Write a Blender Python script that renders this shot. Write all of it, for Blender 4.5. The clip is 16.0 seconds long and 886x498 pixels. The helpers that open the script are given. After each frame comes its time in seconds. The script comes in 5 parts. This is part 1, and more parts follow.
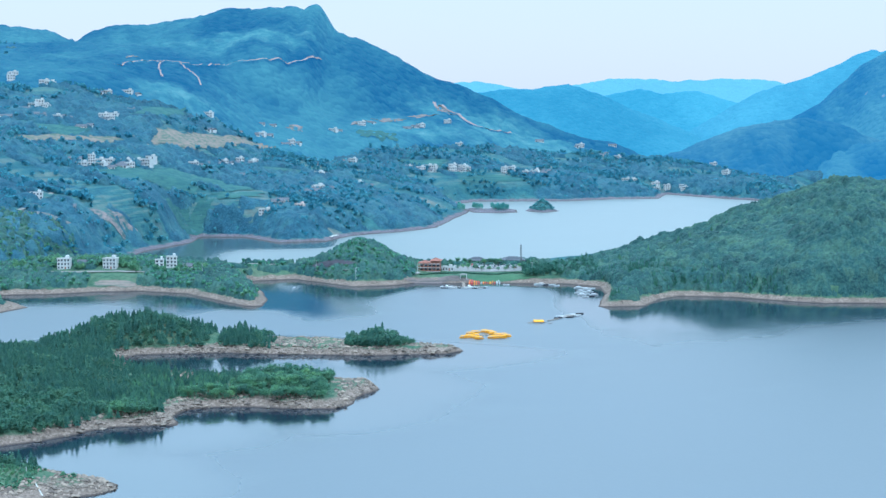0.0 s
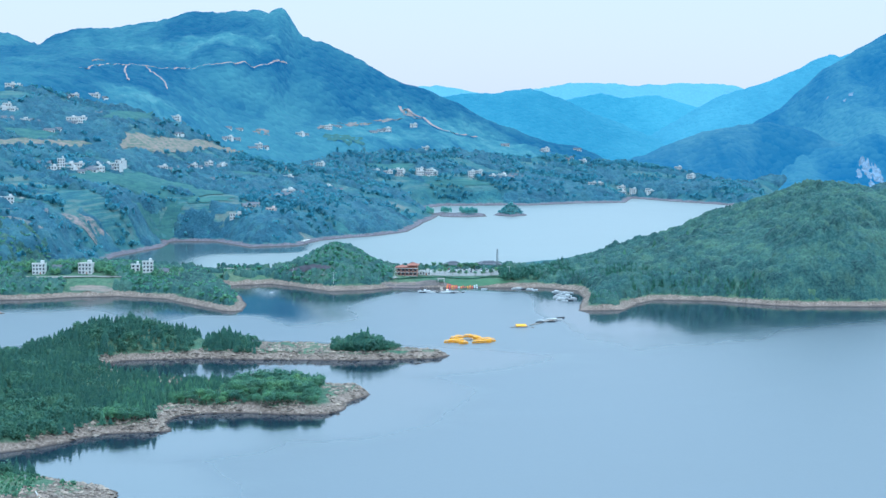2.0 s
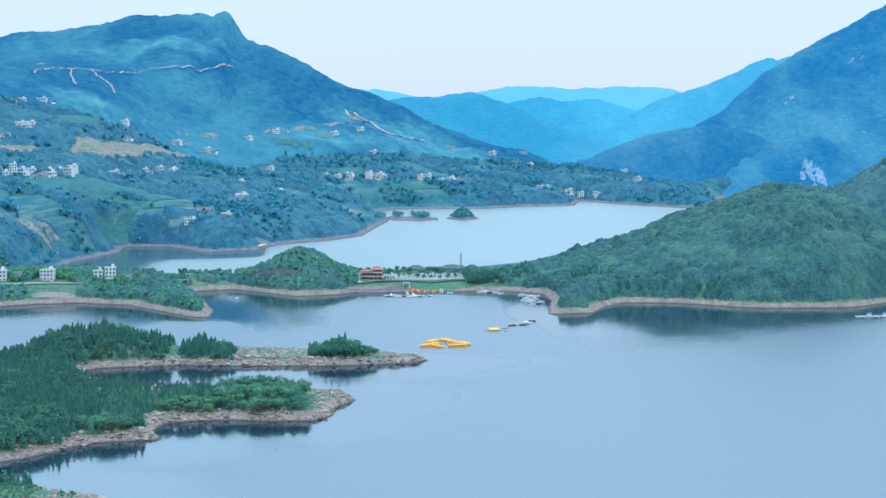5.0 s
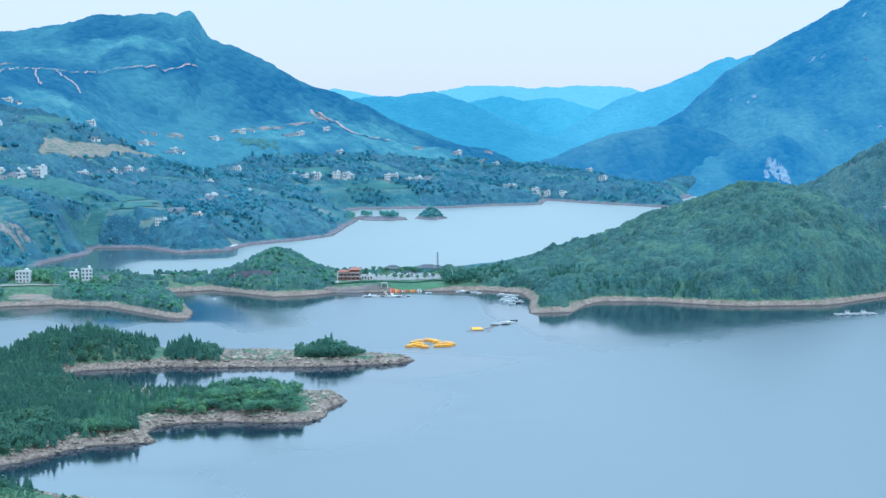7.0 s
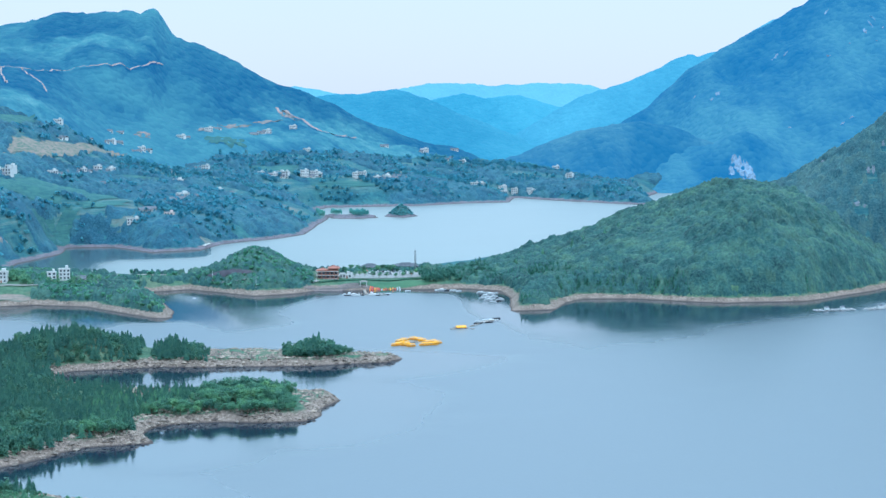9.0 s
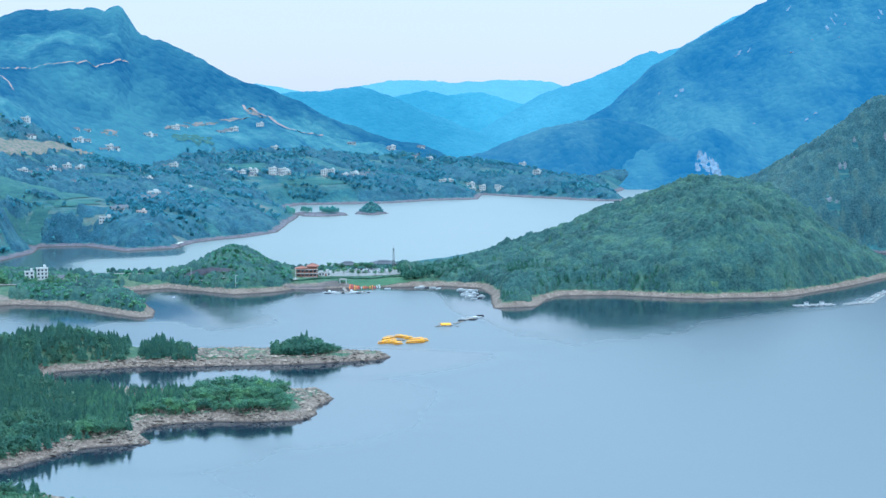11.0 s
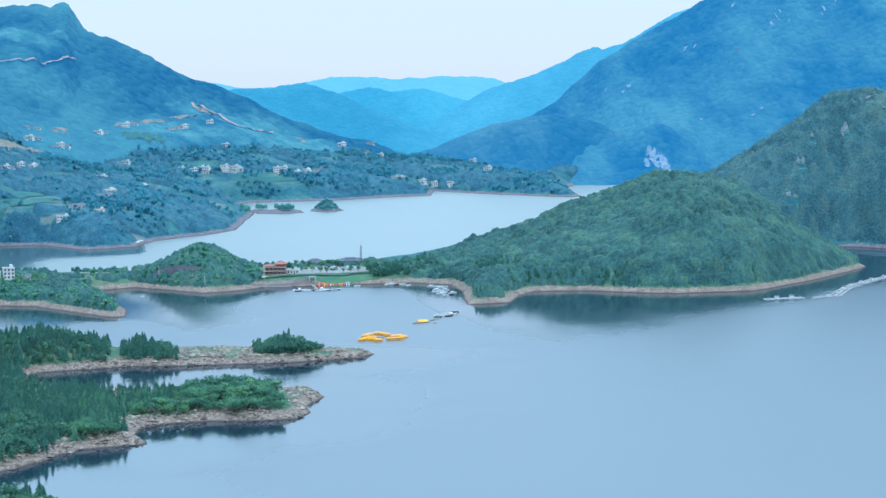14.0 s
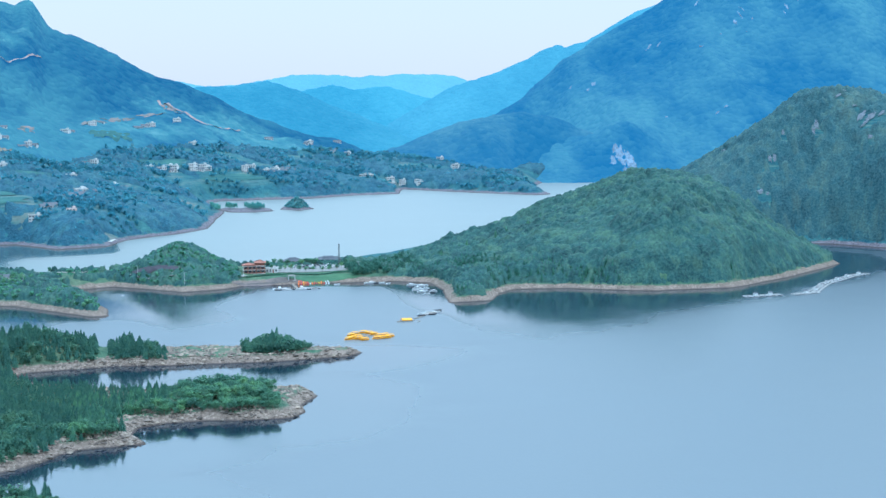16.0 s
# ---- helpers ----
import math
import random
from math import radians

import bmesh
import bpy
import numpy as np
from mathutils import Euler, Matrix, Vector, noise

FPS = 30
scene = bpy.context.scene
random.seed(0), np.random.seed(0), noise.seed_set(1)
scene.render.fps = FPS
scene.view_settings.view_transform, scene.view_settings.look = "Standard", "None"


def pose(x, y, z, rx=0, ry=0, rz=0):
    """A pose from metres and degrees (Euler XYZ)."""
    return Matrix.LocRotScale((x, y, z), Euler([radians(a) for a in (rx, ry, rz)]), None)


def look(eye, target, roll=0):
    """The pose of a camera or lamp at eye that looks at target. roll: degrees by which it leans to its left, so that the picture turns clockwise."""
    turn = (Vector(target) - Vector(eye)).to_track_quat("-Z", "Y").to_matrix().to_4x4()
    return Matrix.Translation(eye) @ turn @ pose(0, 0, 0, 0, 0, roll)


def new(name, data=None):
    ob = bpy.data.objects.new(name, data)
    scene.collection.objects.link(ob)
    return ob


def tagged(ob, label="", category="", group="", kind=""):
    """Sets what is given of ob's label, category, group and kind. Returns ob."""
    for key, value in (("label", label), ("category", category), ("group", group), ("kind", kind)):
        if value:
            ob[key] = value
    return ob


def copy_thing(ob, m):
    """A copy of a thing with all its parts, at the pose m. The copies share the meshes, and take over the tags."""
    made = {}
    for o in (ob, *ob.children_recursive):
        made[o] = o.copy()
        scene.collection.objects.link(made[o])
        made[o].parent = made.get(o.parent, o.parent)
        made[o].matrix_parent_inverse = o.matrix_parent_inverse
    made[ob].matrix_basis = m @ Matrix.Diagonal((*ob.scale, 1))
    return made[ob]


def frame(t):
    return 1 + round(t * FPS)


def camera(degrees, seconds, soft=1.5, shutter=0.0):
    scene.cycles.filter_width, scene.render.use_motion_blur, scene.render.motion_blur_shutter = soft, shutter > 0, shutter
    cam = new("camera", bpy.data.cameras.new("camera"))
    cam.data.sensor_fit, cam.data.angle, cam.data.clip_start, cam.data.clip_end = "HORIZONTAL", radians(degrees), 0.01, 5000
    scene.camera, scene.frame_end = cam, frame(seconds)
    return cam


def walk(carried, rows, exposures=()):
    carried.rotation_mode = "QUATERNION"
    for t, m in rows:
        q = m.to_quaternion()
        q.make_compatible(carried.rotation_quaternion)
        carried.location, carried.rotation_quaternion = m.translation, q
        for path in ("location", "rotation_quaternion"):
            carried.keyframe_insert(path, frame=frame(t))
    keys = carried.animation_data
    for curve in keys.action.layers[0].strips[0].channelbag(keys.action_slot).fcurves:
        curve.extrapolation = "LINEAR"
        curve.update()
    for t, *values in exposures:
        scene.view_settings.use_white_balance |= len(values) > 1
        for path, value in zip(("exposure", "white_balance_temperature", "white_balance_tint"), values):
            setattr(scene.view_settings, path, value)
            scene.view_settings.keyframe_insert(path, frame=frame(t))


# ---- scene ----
cam = camera(31.27, 16.0)
# seconds, eye in metres above the lake, then yaw, pitch and roll in degrees
ROWS = [
    (0.0, 0.00, 0.00, 150.00, 0.004, -5.753, 0.192),
    (0.5, -4.58, -0.02, 150.16, -0.404, -5.720, 0.230),
    (1.0, -9.15, 0.28, 150.22, -0.820, -5.682, 0.253),
    (1.5, -13.70, 0.81, 150.22, -1.240, -5.643, 0.264),
    (2.0, -18.25, 1.49, 150.18, -1.664, -5.605, 0.266),
    (2.5, -22.79, 2.27, 150.12, -2.089, -5.569, 0.260),
    (3.0, -27.33, 3.09, 150.06, -2.516, -5.537, 0.248),
    (3.5, -31.87, 3.92, 150.00, -2.942, -5.510, 0.232),
    (4.0, -36.41, 4.73, 149.97, -3.367, -5.488, 0.212),
    (4.5, -40.96, 5.50, 149.96, -3.790, -5.473, 0.191),
    (5.0, -45.51, 6.22, 149.97, -4.212, -5.464, 0.168),
    (5.5, -50.07, 6.90, 150.01, -4.631, -5.461, 0.145),
    (6.0, -54.63, 7.53, 150.08, -5.047, -5.464, 0.121),
    (6.5, -59.19, 8.12, 150.17, -5.462, -5.473, 0.097),
    (7.0, -63.75, 8.68, 150.28, -5.873, -5.487, 0.072),
    (7.5, -68.32, 9.23, 150.39, -6.283, -5.505, 0.047),
    (8.0, -72.88, 9.78, 150.52, -6.690, -5.527, 0.022),
    (8.5, -77.44, 10.36, 150.65, -7.096, -5.552, -0.003),
    (9.0, -82.00, 10.97, 150.77, -7.500, -5.579, -0.030),
    (9.5, -86.55, 11.64, 150.88, -7.903, -5.607, -0.056),
    (10.0, -91.09, 12.36, 150.97, -8.305, -5.636, -0.084),
    (10.5, -95.63, 13.16, 151.05, -8.707, -5.664, -0.112),
    (11.0, -100.16, 14.03, 151.10, -9.109, -5.692, -0.141),
    (11.5, -104.69, 14.98, 151.14, -9.511, -5.719, -0.170),
    (12.0, -109.21, 15.98, 151.15, -9.913, -5.745, -0.200),
    (12.5, -113.73, 17.03, 151.16, -10.316, -5.768, -0.228),
    (13.0, -118.24, 18.09, 151.16, -10.719, -5.790, -0.256),
    (13.5, -122.75, 19.13, 151.18, -11.122, -5.811, -0.281),
    (14.0, -127.27, 20.10, 151.22, -11.526, -5.831, -0.303),
    (14.5, -131.79, 20.94, 151.30, -11.929, -5.852, -0.320),
    (15.0, -136.33, 21.57, 151.45, -12.332, -5.873, -0.331),
    (15.5, -140.89, 21.90, 151.71, -12.733, -5.898, -0.332),
    (16.0, -145.47, 21.82, 152.10, -13.132, -5.927, -0.321),
]


def aim(x, y, z, yaw, pitch, roll):
    a, b = radians(yaw), radians(pitch)
    return look((x, y, z), (x - math.sin(a) * math.cos(b), y + math.cos(a) * math.cos(b), z + math.sin(b)), roll)


walk(cam, [(t, aim(*row)) for t, *row in ROWS], [(0.0, 0.10, 5470.0, 10.0), (16.0, 0.10, 5470.0, 10.0)])

# ---------------------------------------------------------------- light
SUN_ELEV, SUN_AZ = 58.0, 150.0          # degrees above the horizon, clockwise from north (+y)
world = bpy.data.worlds.new("overcast_sky")
scene.world = world
world.use_nodes = True
wn, wl = world.node_tree.nodes, world.node_tree.links
wn.clear()
w_out = wn.new("ShaderNodeOutputWorld")
w_bg = wn.new("ShaderNodeBackground")
w_sky = wn.new("ShaderNodeTexSky")
w_sky.sky_type = "NISHITA"
w_sky.sun_disc = False
w_sky.sun_elevation, w_sky.sun_rotation = radians(SUN_ELEV), radians(SUN_AZ)
w_dim = wn.new("ShaderNodeVectorMath")
w_dim.operation = "SCALE"
w_dim.inputs["Scale"].default_value = 0.10
w_mix = wn.new("ShaderNodeMix")
w_mix.data_type = "RGBA"
w_tex = wn.new("ShaderNodeTexCoord")
w_cloud = wn.new("ShaderNodeTexNoise")
w_cloud.inputs["Scale"].default_value = 2.2
w_cloud.inputs["Detail"].default_value = 4.0
w_sep = wn.new("ShaderNodeSeparateXYZ")
w_add = wn.new("ShaderNodeMath")
w_add.operation = "MULTIPLY_ADD"
w_add.inputs[1].default_value = 0.06
w_ramp = wn.new("ShaderNodeValToRGB")          # an overcast sky is palest low down and brightest overhead
w_ramp.color_ramp.elements[0].position, w_ramp.color_ramp.elements[0].color = 0.02, (0.79, 0.835, 0.865, 1)
w_ramp.color_ramp.elements[1].position, w_ramp.color_ramp.elements[1].color = 0.70, (2.05, 2.70, 3.02, 1)
w_low = w_ramp.color_ramp.elements.new(0.10)
w_low.color = (0.78, 0.88, 0.96, 1)
w_mid = w_ramp.color_ramp.elements.new(0.27)
w_mid.color = (1.12, 1.52, 1.68, 1)
wl.new(w_tex.outputs["Generated"], w_cloud.inputs["Vector"])
wl.new(w_tex.outputs["Generated"], w_sep.inputs[0])
wl.new(w_cloud.outputs["Fac"], w_add.inputs[0])
wl.new(w_sep.outputs["Z"], w_add.inputs[2])
wl.new(w_add.outputs[0], w_ramp.inputs["Fac"])
wl.new(w_sky.outputs["Color"], w_dim.inputs[0])
w_mix.inputs["Factor"].default_value = 0.86
wl.new(w_dim.outputs["Vector"], w_mix.inputs["A"])
wl.new(w_ramp.outputs["Color"], w_mix.inputs["B"])
wl.new(w_mix.outputs["Result"], w_bg.inputs["Color"])
w_bg.inputs["Strength"].default_value = 1.0
wl.new(w_bg.outputs["Background"], w_out.inputs["Surface"])

sun = new("sun", bpy.data.lights.new("sun", "SUN"))
sun.data.energy, sun.data.angle, sun.data.color = 1.2, radians(14), (1.0, 0.97, 0.92)
_e, _a = radians(SUN_ELEV), radians(SUN_AZ)
sun.matrix_world = look((math.sin(_a) * math.cos(_e) * 900, math.cos(_a) * math.cos(_e) * 900, 900 * math.sin(_e)), (0, 0, 0))


# ---------------------------------------------------------------- terrain
# <terrain>
def lattice(ix, iy, seed):
    n = (ix.astype(np.int64) * 374761393 + iy.astype(np.int64) * 668265263 + seed * 1442695041) & 0xFFFFFFFF
    n = ((n ^ (n >> 13)) * 1274126177) & 0xFFFFFFFF
    return ((n ^ (n >> 16)) & 0xFFFF) / 32767.5 - 1.0


def vnoise(x, y, seed=0):
    """Smooth value noise in -1..1."""
    ix, iy = np.floor(x), np.floor(y)
    fx, fy = x - ix, y - iy
    fx, fy = fx * fx * (3 - 2 * fx), fy * fy * (3 - 2 * fy)
    a, b = lattice(ix, iy, seed), lattice(ix + 1, iy, seed)
    c, d = lattice(ix, iy + 1, seed), lattice(ix + 1, iy + 1, seed)
    return (a + (b - a) * fx) * (1 - fy) + (c + (d - c) * fx) * fy


def fbm(x, y, size, octaves=4, seed=0):
    out, amp, total = 0.0, 1.0, 0.0
    for k in range(octaves):
        out = out + amp * vnoise(x / size + 17.3 * k, y / size - 9.1 * k, seed + k)
        total, amp, size = total + amp, amp * 0.5, size * 0.5
    return out / total


def shore_distance(x, y, outline):
    """Metres inland from an outline (minus: out on the water)."""
    best = np.full(x.shape, 1e9)
    inside = np.zeros(x.shape, bool)
    for (ax, ay), (bx, by) in zip(outline, outline[1:] + outline[:1]):
        ux, uy = bx - ax, by - ay
        k = np.clip(((x - ax) * ux + (y - ay) * uy) / (ux * ux + uy * uy), 0, 1)
        best = np.minimum(best, (x - ax - k * ux) ** 2 + (y - ay - k * uy) ** 2)
        if ay != by:
            inside ^= ((ay > y) != (by > y)) & (x < ux * (y - ay) / uy + ax)
    return np.where(inside, 1, -1) * np.sqrt(best)


def bump(x, y, cx, cy, rx, ry, top, turn=0.0):
    c, s = math.cos(radians(turn)), math.sin(radians(turn))
    u, v = ((x - cx) * c + (y - cy) * s) / rx, (-(x - cx) * s + (y - cy) * c) / ry
    return top * np.exp(-(u * u + v * v))


def smooth(a, b, v):
    k = np.clip((v - a) / (b - a), 0, 1)
    return k * k * (3 - 2 * k)


NEAR_SPIT = [(-320, 470), (-175, 552), (-128, 574), (-121, 584), (-131, 599), (-160, 612), (-205, 616), (-320, 600)]
TWIN_PENINSULA = [(-420, 560), (-260, 612), (-186, 654), (-170, 665), (-157, 679), (-147, 692), (-118, 696), (-119, 703),
                  (-124, 715), (-120, 730), (-108, 737), (-89, 739), (-70, 734), (-51, 735), (-43, 746), (-43, 761),
                  (-32, 784), (-37, 797), (-54, 803), (-100, 806), (-140, 818), (-170, 846), (-182, 868), (-171, 884),
                  (-124, 893), (-97, 887), (-46, 885), (2, 891), (12, 903), (2, 911), (-18, 918), (-62, 930),
                  (-100, 940), (-138, 945), (-190, 946), (-222, 925), (-240, 885), (-300, 850), (-420, 820)]
LEFT_SPIT = [(-460, 1030), (-300, 1042), (-285, 1077), (-300, 1100), (-460, 1110)]
ISTHMUS = [(-700, 1120), (-322, 1142), (-283, 1149), (-257, 1163), (-225, 1168), (-188, 1152), (-163, 1121), (-138, 1088),
           (-125, 1086), (-125, 1125), (-133, 1165), (-142, 1200), (-150, 1232), (-118, 1246), (-89, 1219), (-70, 1196),
           (-36, 1208), (-19, 1226), (7, 1220), (34, 1226), (60, 1221), (94, 1222), (118, 1203), (119, 1165), (113, 1120), (108, 1090),
           (140, 1094), (155, 1130), (172, 1148), (213, 1143), (270, 1112), (332, 1113), (403, 1166), (482, 1236),
           (495, 1290), (455, 1370), (380, 1420), (280, 1440), (180, 1420), (110, 1385), (60, 1340), (10, 1322),
           (-60, 1310), (-122, 1320), (-219, 1335), (-260, 1385), (-330, 1480), (-700, 1700)]
MAINLAND = [(-2600, 1000), (-700, 1150), (-420, 1200), (-335, 1235), (-295, 1310), (-280, 1400), (-275, 1459), (-246, 1541),
            (-246, 1600), (-204, 1602), (-163, 1544), (-115, 1563), (-95, 1619), (-39, 1673), (-6, 1723), (4, 1790),
            (32, 1949), (14, 2060), (42, 2128), (165, 2140), (231, 2182), (299, 2196), (323, 2290), (379, 2215),
            (438, 2150), (478, 2112), (500, 2122), (508, 2185), (525, 2290), (570, 2395), (650, 2410), (760, 2330), (820, 2000), (700, 1800), (2600, 1700),
            (2600, 4900), (-2600, 4900)]
EAST_HILL = [(551, 1391), (581, 1345), (640, 1300), (900, 1230), (2600, 1000), (2600, 2000), (900, 1900), (600, 1800),
             (340, 1660), (310, 1540), (430, 1430)]
TREE_SPIT = [(36, 1936), (62, 1926), (92, 1940), (92, 1985), (60, 1992), (24, 1990)]
ISLET = [(101, 1962), (122, 1938), (145, 1962), (140, 2000), (110, 2000)]


# the long slope across the lake: heights at crossings of plan lines
SLOPE_X = (-700, -450, -350, -220, -140, 0, 150, 300, 450, 900)
SLOPE_Y = (1200, 1450, 1650, 1900, 2130, 2300, 2550)
SLOPE_Z = ((60, 110, 150, 175, 190, 200, 205), (30, 72, 105, 155, 180, 198, 208), (18, 50, 72, 125, 158, 183, 200), (6, 20, 35, 60, 77, 118, 160),
           (4, 10, 26, 41, 52, 94, 140), (2, 4, 6, 12, 26, 62, 130), (2, 4, 4, 6, 8, 38, 72), (2, 4, 4, 4, 6, 12, 58), (2, 4, 4, 4, 6, 14, 30), (2, 4, 6, 8, 10, 12, 14))


def hillside(x, y):
    z, xs, ys = np.array(SLOPE_Z, float), np.array(SLOPE_X, float), np.array(SLOPE_Y, float)
    i = np.clip(np.searchsorted(xs, x) - 1, 0, len(xs) - 2)
    j = np.clip(np.searchsorted(ys, y) - 1, 0, len(ys) - 2)
    u = np.clip((x - xs[i]) / (xs[i + 1] - xs[i]), 0, 1)
    v = np.clip((y - ys[j]) / (ys[j + 1] - ys[j]), 0, 1)
    u, v = u * 0.5 + 0.5 * u * u * (3 - 2 * u), v * 0.6 + 0.4 * v * v * (3 - 2 * v)
    return (z[i, j] * (1 - u) + z[i + 1, j] * u) * (1 - v) + (z[i, j + 1] * (1 - u) + z[i + 1, j + 1] * u) * v


def height(x, y):
    """Height of the ground above the lake at plan points (arrays)."""
    x, y = np.asarray(x, float), np.asarray(y, float)
    wob = 4.5 * fbm(x, y, 40, 4, 3) + 1.2 * fbm(x, y, 7, 2, 9)
    fine = fbm(x, y, 18, 4, 21)
    out = np.full(x.shape, -14.0)

    def land(outline, rise, reach, extra):
        d = shore_distance(x, y, outline)
        d = d + wob * np.where(d > 0, 1, 0.6) * np.clip(np.abs(d) / 6 + 0.35, 0, 1)
        k = np.clip(d / reach, 0, 1)
        h = np.where(d < 0, np.maximum(0.4 * d, -14), rise * k ** 0.8)
        h = h + np.where(d > 0, smooth(reach * 0.5, reach * 2.2, d) * extra(d), 0) + np.where(d > 0, fine * np.clip(d / 9, 0, 1), 0)
        np.maximum(out, h, out=out)

    land(NEAR_SPIT, 4, 14, lambda d: bump(x, y, -215, 560, 50, 40, 7))
    land(TWIN_PENINSULA, 3.8, 7, lambda d: bump(x, y, -245, 752, 62, 62, 14) + bump(x, y, -330, 740, 90, 90, 6)
         + bump(x, y, -178, 915, 38, 26, 12) + bump(x, y, -85, 770, 40, 22, 2.0))
    land(LEFT_SPIT, 4, 14, lambda d: 5 + 0 * d)
    right = np.interp(x, [60, 102, 143, 188, 233, 277, 327, 350, 379, 415, 452, 490], [0, 0, 9, 22, 37, 52, 66, 68, 63, 47, 20, 0])
    land(ISTHMUS, 3.6, 7.5, lambda d: 2.5 + right * np.sin(np.clip(d / 112, 0, 1) * 1.5708) ** 0.85 * (1 + 0.06 * fine)
         + bump(x, y, -66, 1266, 30, 38, 22) + bump(x, y, -275, 1225, 95, 45, 10.5) + bump(x, y, -155, 1140, 18, 38, 4))
    east = smooth(1790, 1470, y) * np.interp(x, [400, 440, 470, 500, 536, 572, 603, 665, 760, 1000], [40, 60, 74, 93, 115, 138, 143, 134, 140, 170])
    land(EAST_HILL, 4, 12, lambda d: east * np.sin(np.clip(d / 120, 0, 1) * 1.5708) * (1 + 0.10 * fbm(x, y, 80, 4, 31)))
    far_slope = hillside(x, y) * (1 + 0.10 * fbm(x, y, 160, 3, 41)) * smooth(2620, 2450, y)
    land(MAINLAND, 4, 14, lambda d: far_slope * smooth(-25, 60, d) + 5 * fbm(x, y, 90, 4, 47) * np.clip(d / 120, 0, 1))
    land(TREE_SPIT, 2.5, 12, lambda d: 0 * d)
    land(ISLET, 4, 9, lambda d: 9 + 0 * d)
    return out


RIDGES = {
    "west": (2600, 740, 260, 34, 190, 61, [(-2600, 150), (-1500, 240), (-900, 262), (-723, 256), (-677, 252), (-631, 246), (-608, 237), (-588, 229), (-567, 237), (-539, 242), (-493, 252), (-446, 265), (-400, 275), (-354, 286), (-327, 282),
             (-299, 284), (-262, 285), (-240, 288), (-228, 281), (-215, 290), (-207, 294), (-199, 291), (-190, 277), (-182, 262), (-171, 251), (-134, 235), (-97, 218), (-60, 198), (-33, 184), (4, 172), (32, 163), (55, 152),
             (88, 138), (106, 126), (134, 111), (162, 102), (199, 89), (227, 82), (255, 73), (283, 69), (330, 45)]),
    "east": (2900, 560, 260, 62, 120, 71, [(560, 40), (599, 84), (654, 106), (687, 128), (709, 148), (731, 174), (765, 207), (809, 231), (832, 250), (854, 258), (888, 269), (921, 285),
             (956, 311), (1010, 345), (1150, 400), (1500, 430), (2600, 300)]),
    "foot": (2560, 225, 260, 20, 90, 81, [(330, 36), (364, 52), (402, 63), (439, 80), (477, 96), (516, 104), (554, 110), (583, 113), (620, 108), (651, 99), (710, 72), (770, 40), (830, 10)]),
    "back": (3600, 420, 260, 26, 150, 77, [(500, 20), (579, 72), (659, 124), (713, 150), (753, 165), (821, 188), (876, 209), (931, 236), (972, 251), (986, 244), (1028, 256), (1069, 276),
             (1153, 323), (1400, 400), (2400, 380)]),
    "far": (3500, 420, 260, 14, 120, 91, [(-400, 90), (-60, 130), (63, 148), (126, 157), (188, 157), (238, 165), (275, 168), (300, 163), (351, 143), (414, 116), (490, 85), (566, 54), (640, 20)]),
    "middle": (3900, 380, 260, 14, 130, 95, [(150, 60), (260, 90), (325, 112), (395, 142), (437, 151), (479, 158), (535, 147), (577, 151), (619, 154), (647, 147), (704, 131), (746, 120), (832, 92), (930, 60)]),
    "farthest": (4620, 500, 120, 8, 200, 101, [(-1200, 120), (-200, 160), (95, 180), (161, 169), (202, 160), (260, 158), (342, 163), (425, 178), (474, 187), (549, 190), (590, 187), (623, 187), (665, 180), (715, 186),
                 (756, 185), (806, 191), (856, 188), (923, 190), (957, 185), (991, 177), (1008, 168), (1200, 150), (1600, 150)]),
}


